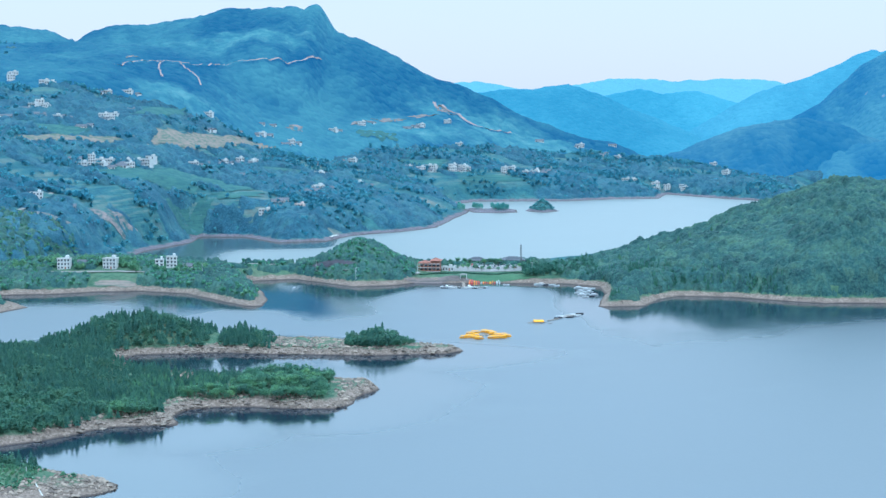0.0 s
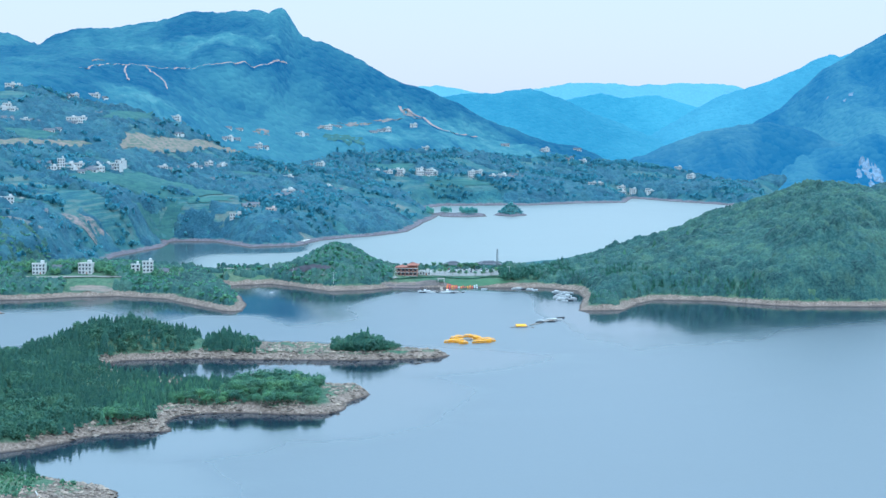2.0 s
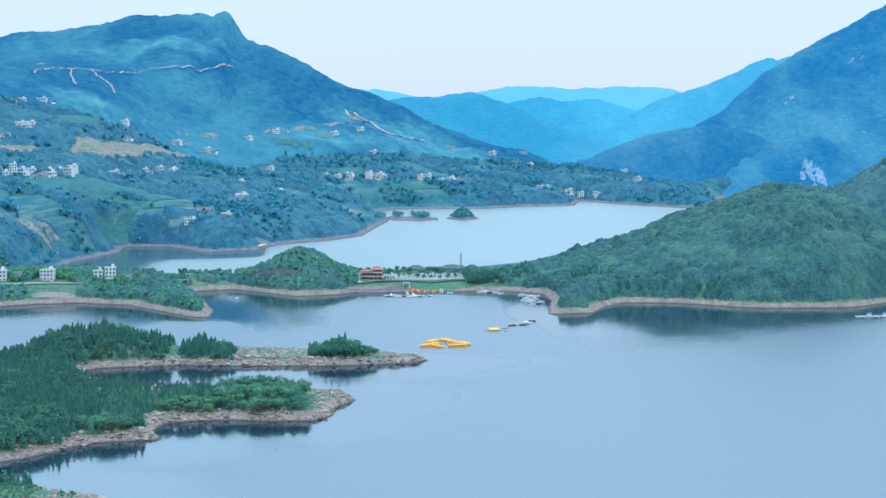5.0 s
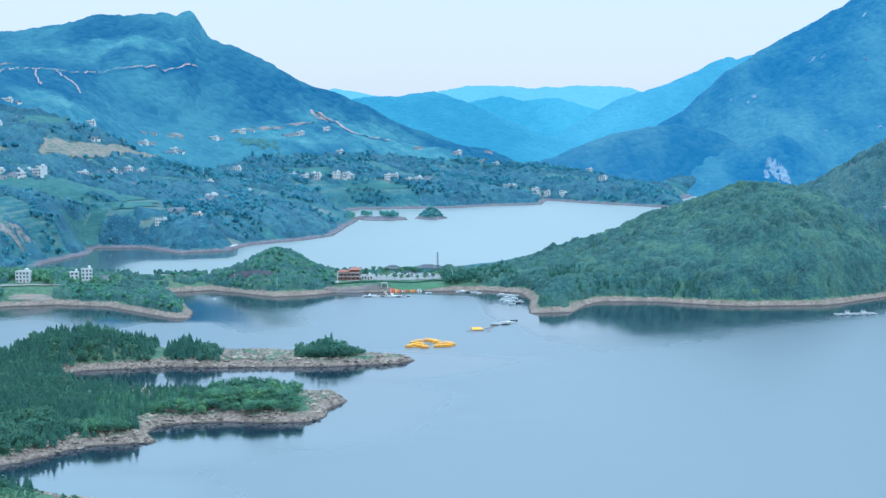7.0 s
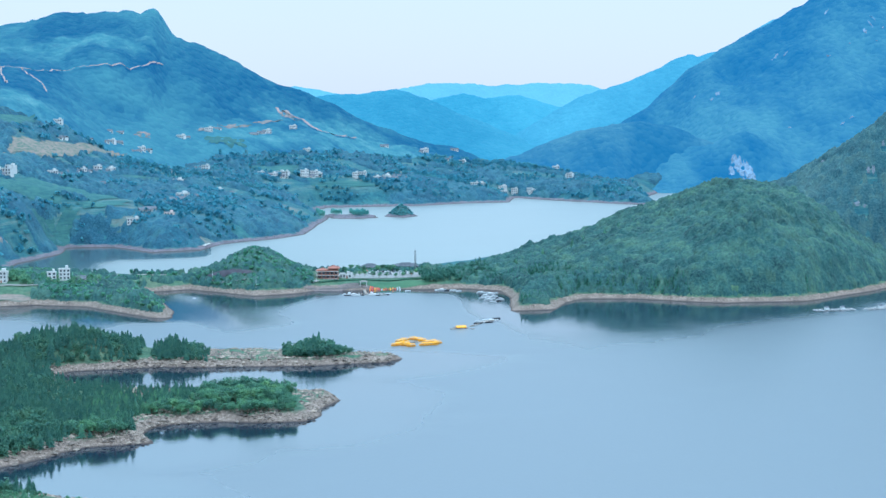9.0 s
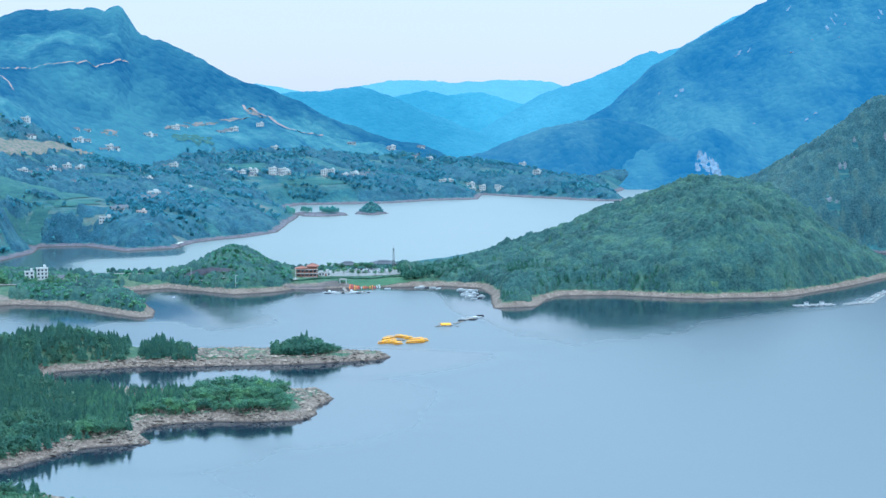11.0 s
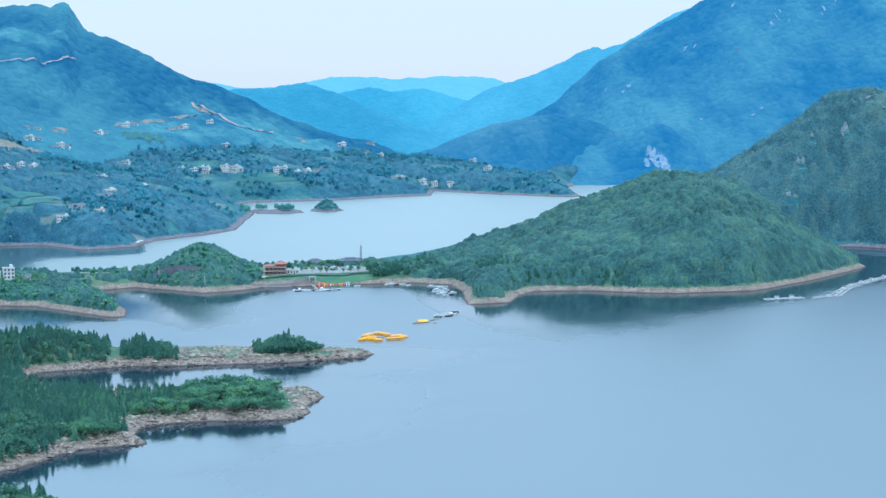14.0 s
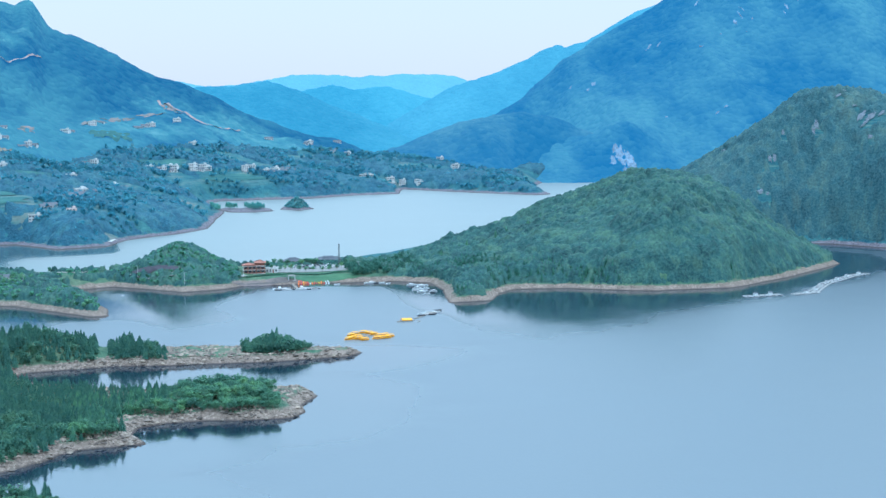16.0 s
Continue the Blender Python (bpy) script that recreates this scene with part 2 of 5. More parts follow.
def ridge_height(key, x, y):
    """A mountain along a crest line, falling towards the lake over reach metres."""
    y_crest, reach, back, rough, size, seed, profile = RIDGES[key]
    xs, hs = zip(*profile)
    if reach > 600:      # the long western flank draws back from the lake towards its eastern end
        reach = np.interp(x, [-450, -300, -120, 60, 220], [740, 620, 400, 260, 170])
    crest = np.interp(x, xs, hs) + rough * 0.15 * fbm(x, x * 0, 60, 4, seed)
    behind = np.clip((y - y_crest) / back, 0, 1)
    fall = np.where(y > y_crest, 1 - 0.5 * behind ** 1.5, 1 - np.clip((y_crest - y) / reach, 0, 1) ** {"west": 1.3, "east": 1.4}.get(key, 1.15))
    gully = fbm(x, y * 0.30, size, 5, seed + 5) * rough * np.clip((y_crest - y) / 90, 0, 1) * np.clip(fall * 2, 0, 1)
    canopy = 2.2 * vnoise(x / 11, y / 11, seed + 9) + 1.6 * vnoise(x / 5.5, y / 5.5, seed + 11)
    z = crest * fall + gully + canopy - 6
    if key == "east":    # the spur with the bare cliff
        z = z + bump(x, y, 715, 2455, 52, 62, 46)
    if key == "foot":    # a rounded hill whose eastern side stands back from the water
        near = np.interp(x, [330, 500, 560], [225, 225, 120])
        z = crest * np.where(y > y_crest, fall, 1 - np.clip((y_crest - y) / near, 0, 1) ** 1.6) + gully + canopy - 6
    if key == "west":    # spurs that stand out from the face, with hollows between them
        z = z + bump(x, y, -265, 2290, 62, 120, 20) + bump(x, y, -120, 2420, 46, 70, 12) - bump(x, y, -345, 2330, 34, 110, 12) - bump(x, y, -180, 2400, 22, 90, 9) + bump(x, y, -560, 2330, 90, 130, 14)
    if key == "west":    # its woods reach down over the upper part of the long slope
        edge = np.interp(x, [-700, -350, -200, -60, 100, 300], [1850, 1930, 2060, 2230, 2400, 2480])
        down = np.clip((y - edge - 25 * fbm(x, y, 60, 3, 88)) / 40, -1, 1)
        z = np.maximum(z, np.where((y < 2480) & (down > -0.98), hillside(x, y) + 4 + 9 * down + canopy + 0.35 * gully, -99))
    return z


def surface(x, y):
    """The highest of the ground and the mountains over plan points."""
    z = height(x, y)
    for key in ("west", "east", "foot"):
        y_crest, reach, back, *_, profile = RIDGES[key]
        there = (x > profile[0][0]) & (x < profile[-1][0]) & (y > y_crest - reach) & (y < y_crest + back)
        z = np.maximum(z, np.where(there, ridge_height(key, x, y), -99))
    return z
# </terrain>


# ---------------------------------------------------------------- materials
def blank(name, rough=0.8, spec=0.3):
    m = bpy.data.materials.new(name)
    m.use_nodes = True
    nt = m.node_tree
    b = nt.nodes["Principled BSDF"]
    b.inputs["Roughness"].default_value = rough
    b.inputs["Specular IOR Level"].default_value = spec
    return m, nt, b


def ramp(nt, fac, stops):
    r = nt.nodes.new("ShaderNodeValToRGB")
    e = r.color_ramp.elements
    e[0].position, e[0].color = stops[0][0], (*stops[0][1], 1)
    e[1].position, e[1].color = stops[-1][0], (*stops[-1][1], 1)
    for at, c in stops[1:-1]:
        k = e.new(at)
        k.color = (*c, 1)
    nt.links.new(fac, r.inputs["Fac"])
    return r.outputs["Color"]


def place_of(nt):
    return nt.nodes.new("ShaderNodeNewGeometry").outputs["Position"]


def grain(nt, size, detail=5.0, vector=None, rough=0.55):
    n = nt.nodes.new("ShaderNodeTexNoise")
    n.inputs["Scale"].default_value = 1.0 / size
    n.inputs["Detail"].default_value = detail
    n.inputs["Roughness"].default_value = rough
    nt.links.new(vector if vector is not None else place_of(nt), n.inputs["Vector"])
    return n.outputs["Fac"]


def blend(nt, fac, a, b, mode="MIX"):
    m = nt.nodes.new("ShaderNodeMix")
    m.data_type, m.blend_type = "RGBA", mode
    for key, v in (("Factor", fac), ("A", a), ("B", b)):
        if isinstance(v, (int, float)):
            m.inputs[key].default_value = v
        elif isinstance(v, tuple):
            m.inputs[key].default_value = (*v, 1)
        else:
            nt.links.new(v, m.inputs[key])
    return m.outputs["Result"]


def sums(nt, kind, a, b):
    m = nt.nodes.new("ShaderNodeMath")
    m.operation = kind
    for k, v in enumerate((a, b)):
        if isinstance(v, (int, float)):
            m.inputs[k].default_value = v
        else:
            nt.links.new(v, m.inputs[k])
    return m.outputs[0]


def between(nt, v, low, high):
    m = nt.nodes.new("ShaderNodeMapRange")
    m.interpolation_type = "SMOOTHSTEP"
    m.inputs["From Min"].default_value, m.inputs["From Max"].default_value = low, high
    nt.links.new(v, m.inputs["Value"])
    return m.outputs["Result"]


def relief(nt, b, fac, strength, distance):
    n = nt.nodes.new("ShaderNodeBump")
    n.inputs["Strength"].default_value, n.inputs["Distance"].default_value = strength, distance
    nt.links.new(fac, n.inputs["Height"])
    nt.links.new(n.outputs["Normal"], b.inputs["Normal"])


def paint(name, colour, rough=0.6, wear=0.12, size=1.2, spec=0.4, metal=0.0):
    """A painted or plastered surface with soft stains and fine grain."""
    m, nt, b = blank(name, rough, spec)
    b.inputs["Metallic"].default_value = metal
    v = nt.nodes.new("ShaderNodeTexCoord").outputs["Object"]
    dark = tuple(c * (1 - 2.2 * wear) for c in colour)
    light = tuple(min(1, c * (1 + wear)) for c in colour)
    big = ramp(nt, grain(nt, size, 5, v), [(0.3, dark), (0.55, colour), (0.8, light)])
    col = blend(nt, 0.35, big, ramp(nt, grain(nt, size * 0.13, 3, v), [(0.35, dark), (0.65, light)]))
    nt.links.new(col, b.inputs["Base Color"])
    relief(nt, b, grain(nt, size * 0.1, 2, v), 0.15, 0.02)
    return m


def leafy(name, dark, mid, light, patch=9.0, single=False):
    """Foliage: leaves that differ one by one and in drifts; some light comes through."""
    m, nt, b = blank(name, 0.62, 0.25)
    if single:
        rnd = nt.nodes.new("ShaderNodeObjectInfo").outputs["Random"]
    else:
        rnd = nt.nodes.new("ShaderNodeNewGeometry").outputs["Random Per Island"]
    drift = ramp(nt, grain(nt, patch, 4), [(0.3, dark), (0.52, mid), (0.75, light)])
    leaf = ramp(nt, rnd, [(0.0, dark), (0.5, mid), (1.0, light)])
    tree = ramp(nt, nt.nodes.new("ShaderNodeObjectInfo").outputs["Random"], [(0.0, (0.66, 0.70, 0.78)), (0.6, (1.0, 1.0, 1.0)), (1.0, (1.32, 1.22, 1.0))])
    col = blend(nt, 1.0, blend(nt, 0.38, drift, leaf), tree, "MULTIPLY")
    nt.links.new(col, b.inputs["Base Color"])
    tr = nt.nodes.new("ShaderNodeBsdfTranslucent")
    nt.links.new(col, tr.inputs["Color"])
    mix = nt.nodes.new("ShaderNodeMixShader")
    mix.inputs[0].default_value = 0.48
    nt.links.new(b.outputs[0], mix.inputs[1])
    nt.links.new(tr.outputs[0], mix.inputs[2])
    nt.links.new(mix.outputs[0], nt.nodes["Material Output"].inputs["Surface"])
    return m


def canopy_material(name, dark, mid, light, drift=32.0):
    """Unbroken scrub: leaf speckle, crowns that differ one by one and broad drifts of colour."""
    m, nt, b = blank(name, 0.75, 0.2)
    wide = ramp(nt, grain(nt, drift, 5, rough=0.6), [(0.36, dark), (0.5, mid), (0.66, light)])
    crown = nt.nodes.new("ShaderNodeAttribute")
    crown.attribute_name = "crown"
    single = ramp(nt, crown.outputs["Fac"], [(0.15, dark), (0.5, mid), (0.85, light)])
    speck = ramp(nt, grain(nt, 1.9, 3, rough=0.65), [(0.36, tuple(0.4 * c for c in dark)), (0.66, tuple(1.4 * c for c in light))])
    nt.links.new(blend(nt, 0.26, blend(nt, 0.55, wide, single), speck), b.inputs["Base Color"])
    relief(nt, b, grain(nt, 3.0, 4, rough=0.6), 0.9, 2.4)
    return m


def ground_material(name, greens, strip_greens, rock):
    """Bare drawdown bank up to a few metres over the water, above it grass, scrub and dry soil."""
    m, nt, b = blank(name, 0.92, 0.15)
    pos = place_of(nt)
    sep = nt.nodes.new("ShaderNodeSeparateXYZ")
    nt.links.new(pos, sep.inputs[0])
    z = sums(nt, "ADD", sep.outputs["Z"], sums(nt, "MULTIPLY", sums(nt, "SUBTRACT", grain(nt, 11, 5), 0.5), 4.5))
    z = sums(nt, "ADD", z, sums(nt, "MULTIPLY", between(nt, sep.outputs["Y"], 1330, 1420), 0.8))      # the far banks are lower
    tone = lambda k: tuple(k * c for c in rock)
    stone = blend(nt, 0.55, ramp(nt, grain(nt, 6, 6), [(0.3, tone(0.42)), (0.5, tone(0.8)), (0.72, tone(1.35))]),
                  ramp(nt, grain(nt, 1.3, 5, rough=0.75), [(0.33, tone(0.18)), (0.5, tone(0.8)), (0.66, tone(2.0))]))
    wet = blend(nt, between(nt, sep.outputs["Z"], 0.1, 0.9), (0.07, 0.055, 0.05), stone)
    low, mid, high, dry = greens
    scrub = ramp(nt, grain(nt, 45, 8, rough=0.7), [(0.30, low), (0.45, mid), (0.56, high), (0.72, dry)])
    tuft = blend(nt, 0.5, scrub, ramp(nt, grain(nt, 6, 6, rough=0.75), [(0.36, tuple(0.5 * c for c in low)), (0.5, mid), (0.64, tuple(1.25 * c for c in high))]))
    v = nt.nodes.new("ShaderNodeVectorMath")      # contour banks: long thin strips along the slope
    v.operation = "MULTIPLY"
    v.inputs[1].default_value = (0.02, 0.02, 0.42)
    nt.links.new(pos, v.inputs[0])
    strips = ramp(nt, grain(nt, 1.0, 4, v.outputs[0]), [(0.36, strip_greens[0]), (0.5, strip_greens[1]), (0.62, strip_greens[2])])
    tuft = blend(nt, between(nt, sep.outputs["Z"], 12.0, 30.0), tuft, blend(nt, 0.45, tuft, strips))
    soil = blend(nt, between(nt, grain(nt, 120, 6, rough=0.65), 0.56, 0.76), tuft, (0.21, 0.185, 0.155))
    col = blend(nt, between(nt, z, 2.7, 4.0), wet, soil)
    nt.links.new(col, b.inputs["Base Color"])
    relief(nt, b, sums(nt, "ADD", grain(nt, 4, 6, rough=0.7), sums(nt, "MULTIPLY", grain(nt, 0.8, 3), 0.3)), 0.9, 1.6)
    return m


def water_material(name, calm, wind, body, ior, tint):
    m, nt, b = blank(name, 0.18, 0.5)
    b.inputs["IOR"].default_value = ior
    b.inputs["Specular Tint"].default_value = (*tint, 1)
    nt.links.new(ramp(nt, grain(nt, 260, 4), [(0.3, tuple(0.85 * c for c in body)), (0.7, body)]), b.inputs["Base Color"])
    v = nt.nodes.new("ShaderNodeVectorMath")
    v.operation = "MULTIPLY"
    v.inputs[1].default_value = (1.0, 0.45, 1.0)
    nt.links.new(place_of(nt), v.inputs[0])
    lee = nt.nodes.new("ShaderNodeAttribute")
    lee.attribute_name = "open_water"
    gust = sums(nt, "ADD", lee.outputs["Fac"], sums(nt, "MULTIPLY", sums(nt, "SUBTRACT", grain(nt, 60, 4), 0.5), 0.7))
    soft_edge = between(nt, gust, 0.0, 1.0)
    nt.links.new(ramp(nt, soft_edge, [(0.0, (calm,) * 3), (1.0, (wind,) * 3)]), b.inputs["Roughness"])
    relief(nt, b, grain(nt, 1.6, 3, v.outputs[0]), 0.35, 0.12)
    return m


def distance_material(name, dark, light, haze_tint, glow, size, zones=False):
    """Far wooded mountains; haze is painted on as a faint blue emission."""
    m, nt, b = blank(name, 0.95, 0.05)
    v = nt.nodes.new("ShaderNodeVectorMath")          # woods and clearings drawn out downhill; their contrast also paints gully shading
    v.operation = "MULTIPLY"
    v.inputs[1].default_value = (1.0, 0.45, 0.8)
    nt.links.new(place_of(nt), v.inputs[0])
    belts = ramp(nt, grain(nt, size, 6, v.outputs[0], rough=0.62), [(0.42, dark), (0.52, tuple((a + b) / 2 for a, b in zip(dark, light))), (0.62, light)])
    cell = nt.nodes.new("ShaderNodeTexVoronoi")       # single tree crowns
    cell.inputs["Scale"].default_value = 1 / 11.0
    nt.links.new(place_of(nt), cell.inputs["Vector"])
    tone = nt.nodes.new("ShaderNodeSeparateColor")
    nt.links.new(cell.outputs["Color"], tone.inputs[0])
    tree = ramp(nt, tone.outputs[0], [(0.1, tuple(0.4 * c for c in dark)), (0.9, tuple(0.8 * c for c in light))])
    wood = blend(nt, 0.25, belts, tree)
    if zones:                                         # closed forest against grass and low scrub
        open_land = nt.nodes.new("ShaderNodeAttribute")
        open_land.attribute_name = "open_land"
        edge = sums(nt, "ADD", open_land.outputs["Fac"], sums(nt, "MULTIPLY", sums(nt, "SUBTRACT", grain(nt, 38, 6, rough=0.65), 0.5), 1.1))
        grass = ramp(nt, grain(nt, 26, 6, rough=0.7), [(0.34, tuple(0.5 * (p + q) for p, q in zip(dark, light))), (0.5, light), (0.68, (0.085, 0.165, 0.125))])
        wood = blend(nt, between(nt, edge, 0.3, 0.75), wood, grass)
    nt.links.new(wood, b.inputs["Base Color"])
    b.inputs["Emission Color"].default_value = (*haze_tint, 1)
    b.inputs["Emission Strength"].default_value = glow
    relief(nt, b, sums(nt, "SUBTRACT", sums(nt, "MULTIPLY", grain(nt, 30.0, 5, rough=0.6), 0.8), cell.outputs["Distance"]), 0.9, 5.5)
    return m


# distance haze is mixed into the far slope's base colours as blue
M_HAZY_GROUND = ground_material("slope_scrub_and_shore", ((0.012, 0.064, 0.100), (0.024, 0.096, 0.124), (0.056, 0.146, 0.140), (0.150, 0.178, 0.158)),
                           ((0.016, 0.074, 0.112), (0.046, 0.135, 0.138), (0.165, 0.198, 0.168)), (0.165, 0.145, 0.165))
M_BANK = ground_material("bank_grass_and_stone", ((0.026, 0.080, 0.058), (0.056, 0.118, 0.076), (0.098, 0.152, 0.092), (0.19, 0.195, 0.135)),
                         ((0.030, 0.090, 0.066), (0.065, 0.150, 0.088), (0.15, 0.20, 0.12)), (0.235, 0.182, 0.150))
M_WATER = water_material("lake_water", 0.085, 0.35, (0.010, 0.024, 0.040), 2.65, (0.93, 0.98, 1.0))
M_RUFFLED = water_material("ruffled_lake_water", 0.10, 0.40, (0.055, 0.080, 0.086), 2.9, (1.0, 1.0, 0.96))
M_FIR = leafy("fir_needles", (0.050, 0.152, 0.126), (0.080, 0.214, 0.152), (0.126, 0.284, 0.165))
M_HILLFIR = leafy("hill_firs", (0.034, 0.128, 0.112), (0.052, 0.170, 0.130), (0.080, 0.215, 0.140), 20)
M_LEAF = leafy("broad_leaves", (0.048, 0.142, 0.116), (0.108, 0.256, 0.160), (0.216, 0.380, 0.190), 7.0)
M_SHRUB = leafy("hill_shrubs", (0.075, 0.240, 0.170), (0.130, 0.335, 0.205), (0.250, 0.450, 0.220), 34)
# the blue in these leaf colours stands for haze over the valley
M_HAZY_WOODS = leafy("valley_woods", (0.075, 0.250, 0.300), (0.105, 0.310, 0.330), (0.15, 0.36, 0.33), 45)
M_SCRUB = canopy_material("hill_scrub", (0.005, 0.032, 0.040), (0.018, 0.078, 0.083), (0.076, 0.146, 0.098), 30)
# wood and grove greens shifted to blue, painting the haze in
M_HAZY_WOODROOF = canopy_material("valley_wood", (0.007, 0.044, 0.080), (0.016, 0.083, 0.134), (0.058, 0.150, 0.165), 42)
M_HAZY_GROVE = leafy("valley_groves", (0.048, 0.205, 0.300), (0.078, 0.285, 0.365), (0.150, 0.370, 0.360), 45)
# scrub colours turned bluer, with the haze before this hill put in
M_HAZY_STEEP = canopy_material("steep_hill_scrub", (0.008, 0.044, 0.064), (0.022, 0.090, 0.112), (0.084, 0.140, 0.122), 48)
M_BARK = paint("bark", (0.16, 0.11, 0.08), 0.9, 0.2, 0.6)
M_ROCK = paint("bank_stone", (0.245, 0.20, 0.165), 0.9, 0.22, 2.0, 0.2)
shade = M_ROCK.node_tree.nodes["Principled BSDF"].inputs["Base Color"]
each = M_ROCK.node_tree.nodes.new("ShaderNodeNewGeometry").outputs["Random Per Island"]
was = shade.links[0].from_socket
M_ROCK.node_tree.links.new(blend(M_ROCK.node_tree, 1.0, was, ramp(M_ROCK.node_tree, each, [(0.0, (0.45, 0.44, 0.46)), (0.6, (0.95, 0.95, 0.95)), (1.0, (1.4, 1.36, 1.3))]), "MULTIPLY"), shade)


# ---------------------------------------------------------------- meshes
def mesh_of(name, verts, faces, material, flat=True):
    """A mesh from arrays of corners and of triangles or quads."""
    verts, faces = np.asarray(verts, np.float32), np.asarray(faces, np.int32)
    me = bpy.data.meshes.new(name)
    k = faces.shape[1]
    me.vertices.add(len(verts))
    me.vertices.foreach_set("co", verts.ravel())
    me.loops.add(faces.size)
    me.loops.foreach_set("vertex_index", faces.ravel())
    me.polygons.add(len(faces))
    me.polygons.foreach_set("loop_start", np.arange(0, faces.size, k, dtype=np.int32))
    me.polygons.foreach_set("use_smooth", np.full(len(faces), not flat))
    me.update(calc_edges=True)
    me.materials.append(material)
    return me


def sheet(name, xs, ys, zs, material):
    """A grid of quads over xs by ys (2D arrays alike)."""
    r, c = xs.shape
    i = np.arange(r * c).reshape(r, c)
    q = np.stack([i[:-1, :-1], i[:-1, 1:], i[1:, 1:], i[1:, :-1]], -1).reshape(-1, 4)
    return new(name, mesh_of(name, np.stack([xs, ys, zs], -1).reshape(-1, 3), q, material, flat=False))


def steps(*spans):
    """Grid lines from spans of (start, end, step)."""
    return np.concatenate([np.arange(a, b, s) for a, b, s in spans])


# ---------------------------------------------------------------- the large structure
gx, gy = np.meshgrid(steps((-2600, -700, 60), (-700, -340, 9), (-340, 60, 2.8), (60, 660, 4.5), (660, 1200, 12), (1200, 2600, 60)),
                     steps((440, 560, 12), (560, 960, 2.8), (960, 1420, 4.5), (1420, 2300, 8), (2300, 2900, 15), (2900, 4900, 90)))
gz = height(gx, gy)
ground = tagged(sheet("ground", gx, gy, gz, M_HAZY_GROUND), "green scrub hills with bare stony lake banks", "ground", kind="structure")
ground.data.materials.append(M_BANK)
# nearer faces keep clear greens, the rest the haze-tinted colours
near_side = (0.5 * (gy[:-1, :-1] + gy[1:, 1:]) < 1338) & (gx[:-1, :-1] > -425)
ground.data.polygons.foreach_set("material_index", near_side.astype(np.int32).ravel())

wx, wy = np.meshgrid(steps((-4400, -400, 400), (-400, 700, 12.5), (700, 4701, 400)), steps((-3000, 400, 425), (400, 1620, 12), (1620, 4901, 200)))
sheltered = np.minimum.reduce([np.abs(shore_distance(wx, wy, o)) * k for o, k in ((NEAR_SPIT, 1.2), (TWIN_PENINSULA, np.interp(wy, [905, 960], [1.0, 3.0])), (ISTHMUS, np.interp(wx, [-190, -165, -150, -120, -105, -90, -45, -10, 70, 95, 125, 210, 300, 380], [0.85, 0.9, 2.2, 3.0, 1.1, 0.75, 0.75, 2.4, 2.4, 0.55, 0.34, 0.42, 0.75, 1.2])), (EAST_HILL, 1.8))])
water = sheet("water_1", wx, wy, 0 * wx, M_WATER)
upper_water = sheet("water_2", wx, wy, 0 * wx, M_RUFFLED)
open_water = water.data.attributes.new("open_water", "FLOAT", "POINT")      # 0 in the lee of the banks, 1 out in the wind
open_water.data.foreach_set("value", smooth(14, 84, sheltered + 9 * fbm(wx, wy, 70, 3, 120)).astype(np.float32).ravel())
inlet = np.where(wx < -100, np.abs(shore_distance(wx, wy, MAINLAND)), 200)
upper_water.data.attributes.new("open_water", "FLOAT", "POINT").data.foreach_set("value", smooth(40, 105, inlet + 14 * fbm(wx, wy, 60, 3, 130)).astype(np.float32).ravel())
for lake, mine in ((water, True), (upper_water, False)):
    bm = bmesh.new()
    bm.from_mesh(lake.data)
    gone = [f for f in bm.faces if ((f.calc_center_median().y < 1300) or (f.calc_center_median().x > 400 and f.calc_center_median().y < 1900)) != mine]
    bmesh.ops.delete(bm, geom=gone, context="FACES")
    bm.to_mesh(lake.data)
    bm.free()
tagged(water, "calm blue-grey lake water with soft reflections", "lake", kind="structure")
tagged(upper_water, "pale wind-ruffled lake water beyond the isthmus", "lake", kind="structure")


def ridge(name, label, material, key, step=9, rows=80):
    y_crest, reach, back, *_, profile = RIDGES[key]
    x, v = np.meshgrid(np.arange(profile[0][0], profile[-1][0], step), np.linspace(0, 1, rows))
    y = y_crest + back - v * (reach + back)
    return tagged(sheet(name, x, y, ridge_height(key, x, y), material), label, "mountain", kind="structure")


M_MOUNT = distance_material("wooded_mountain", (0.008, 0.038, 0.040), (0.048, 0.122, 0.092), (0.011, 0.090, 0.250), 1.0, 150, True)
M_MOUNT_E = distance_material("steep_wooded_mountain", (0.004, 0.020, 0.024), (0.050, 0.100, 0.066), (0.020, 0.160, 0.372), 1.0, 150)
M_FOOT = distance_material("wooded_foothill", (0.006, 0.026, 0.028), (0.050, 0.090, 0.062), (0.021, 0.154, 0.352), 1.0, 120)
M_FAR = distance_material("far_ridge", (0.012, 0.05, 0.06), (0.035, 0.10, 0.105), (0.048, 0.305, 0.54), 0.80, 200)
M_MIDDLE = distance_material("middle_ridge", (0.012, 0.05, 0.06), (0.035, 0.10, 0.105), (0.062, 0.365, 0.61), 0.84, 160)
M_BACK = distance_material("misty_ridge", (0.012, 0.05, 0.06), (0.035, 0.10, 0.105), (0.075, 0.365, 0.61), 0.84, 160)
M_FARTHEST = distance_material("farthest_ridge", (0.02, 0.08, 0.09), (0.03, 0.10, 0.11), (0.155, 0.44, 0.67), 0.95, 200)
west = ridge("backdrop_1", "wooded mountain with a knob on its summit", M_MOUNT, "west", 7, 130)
co = np.empty(len(west.data.vertices) * 3, np.float32)
west.data.vertices.foreach_get("co", co)
ex, ey = co[0::3].astype(float), co[1::3].astype(float)
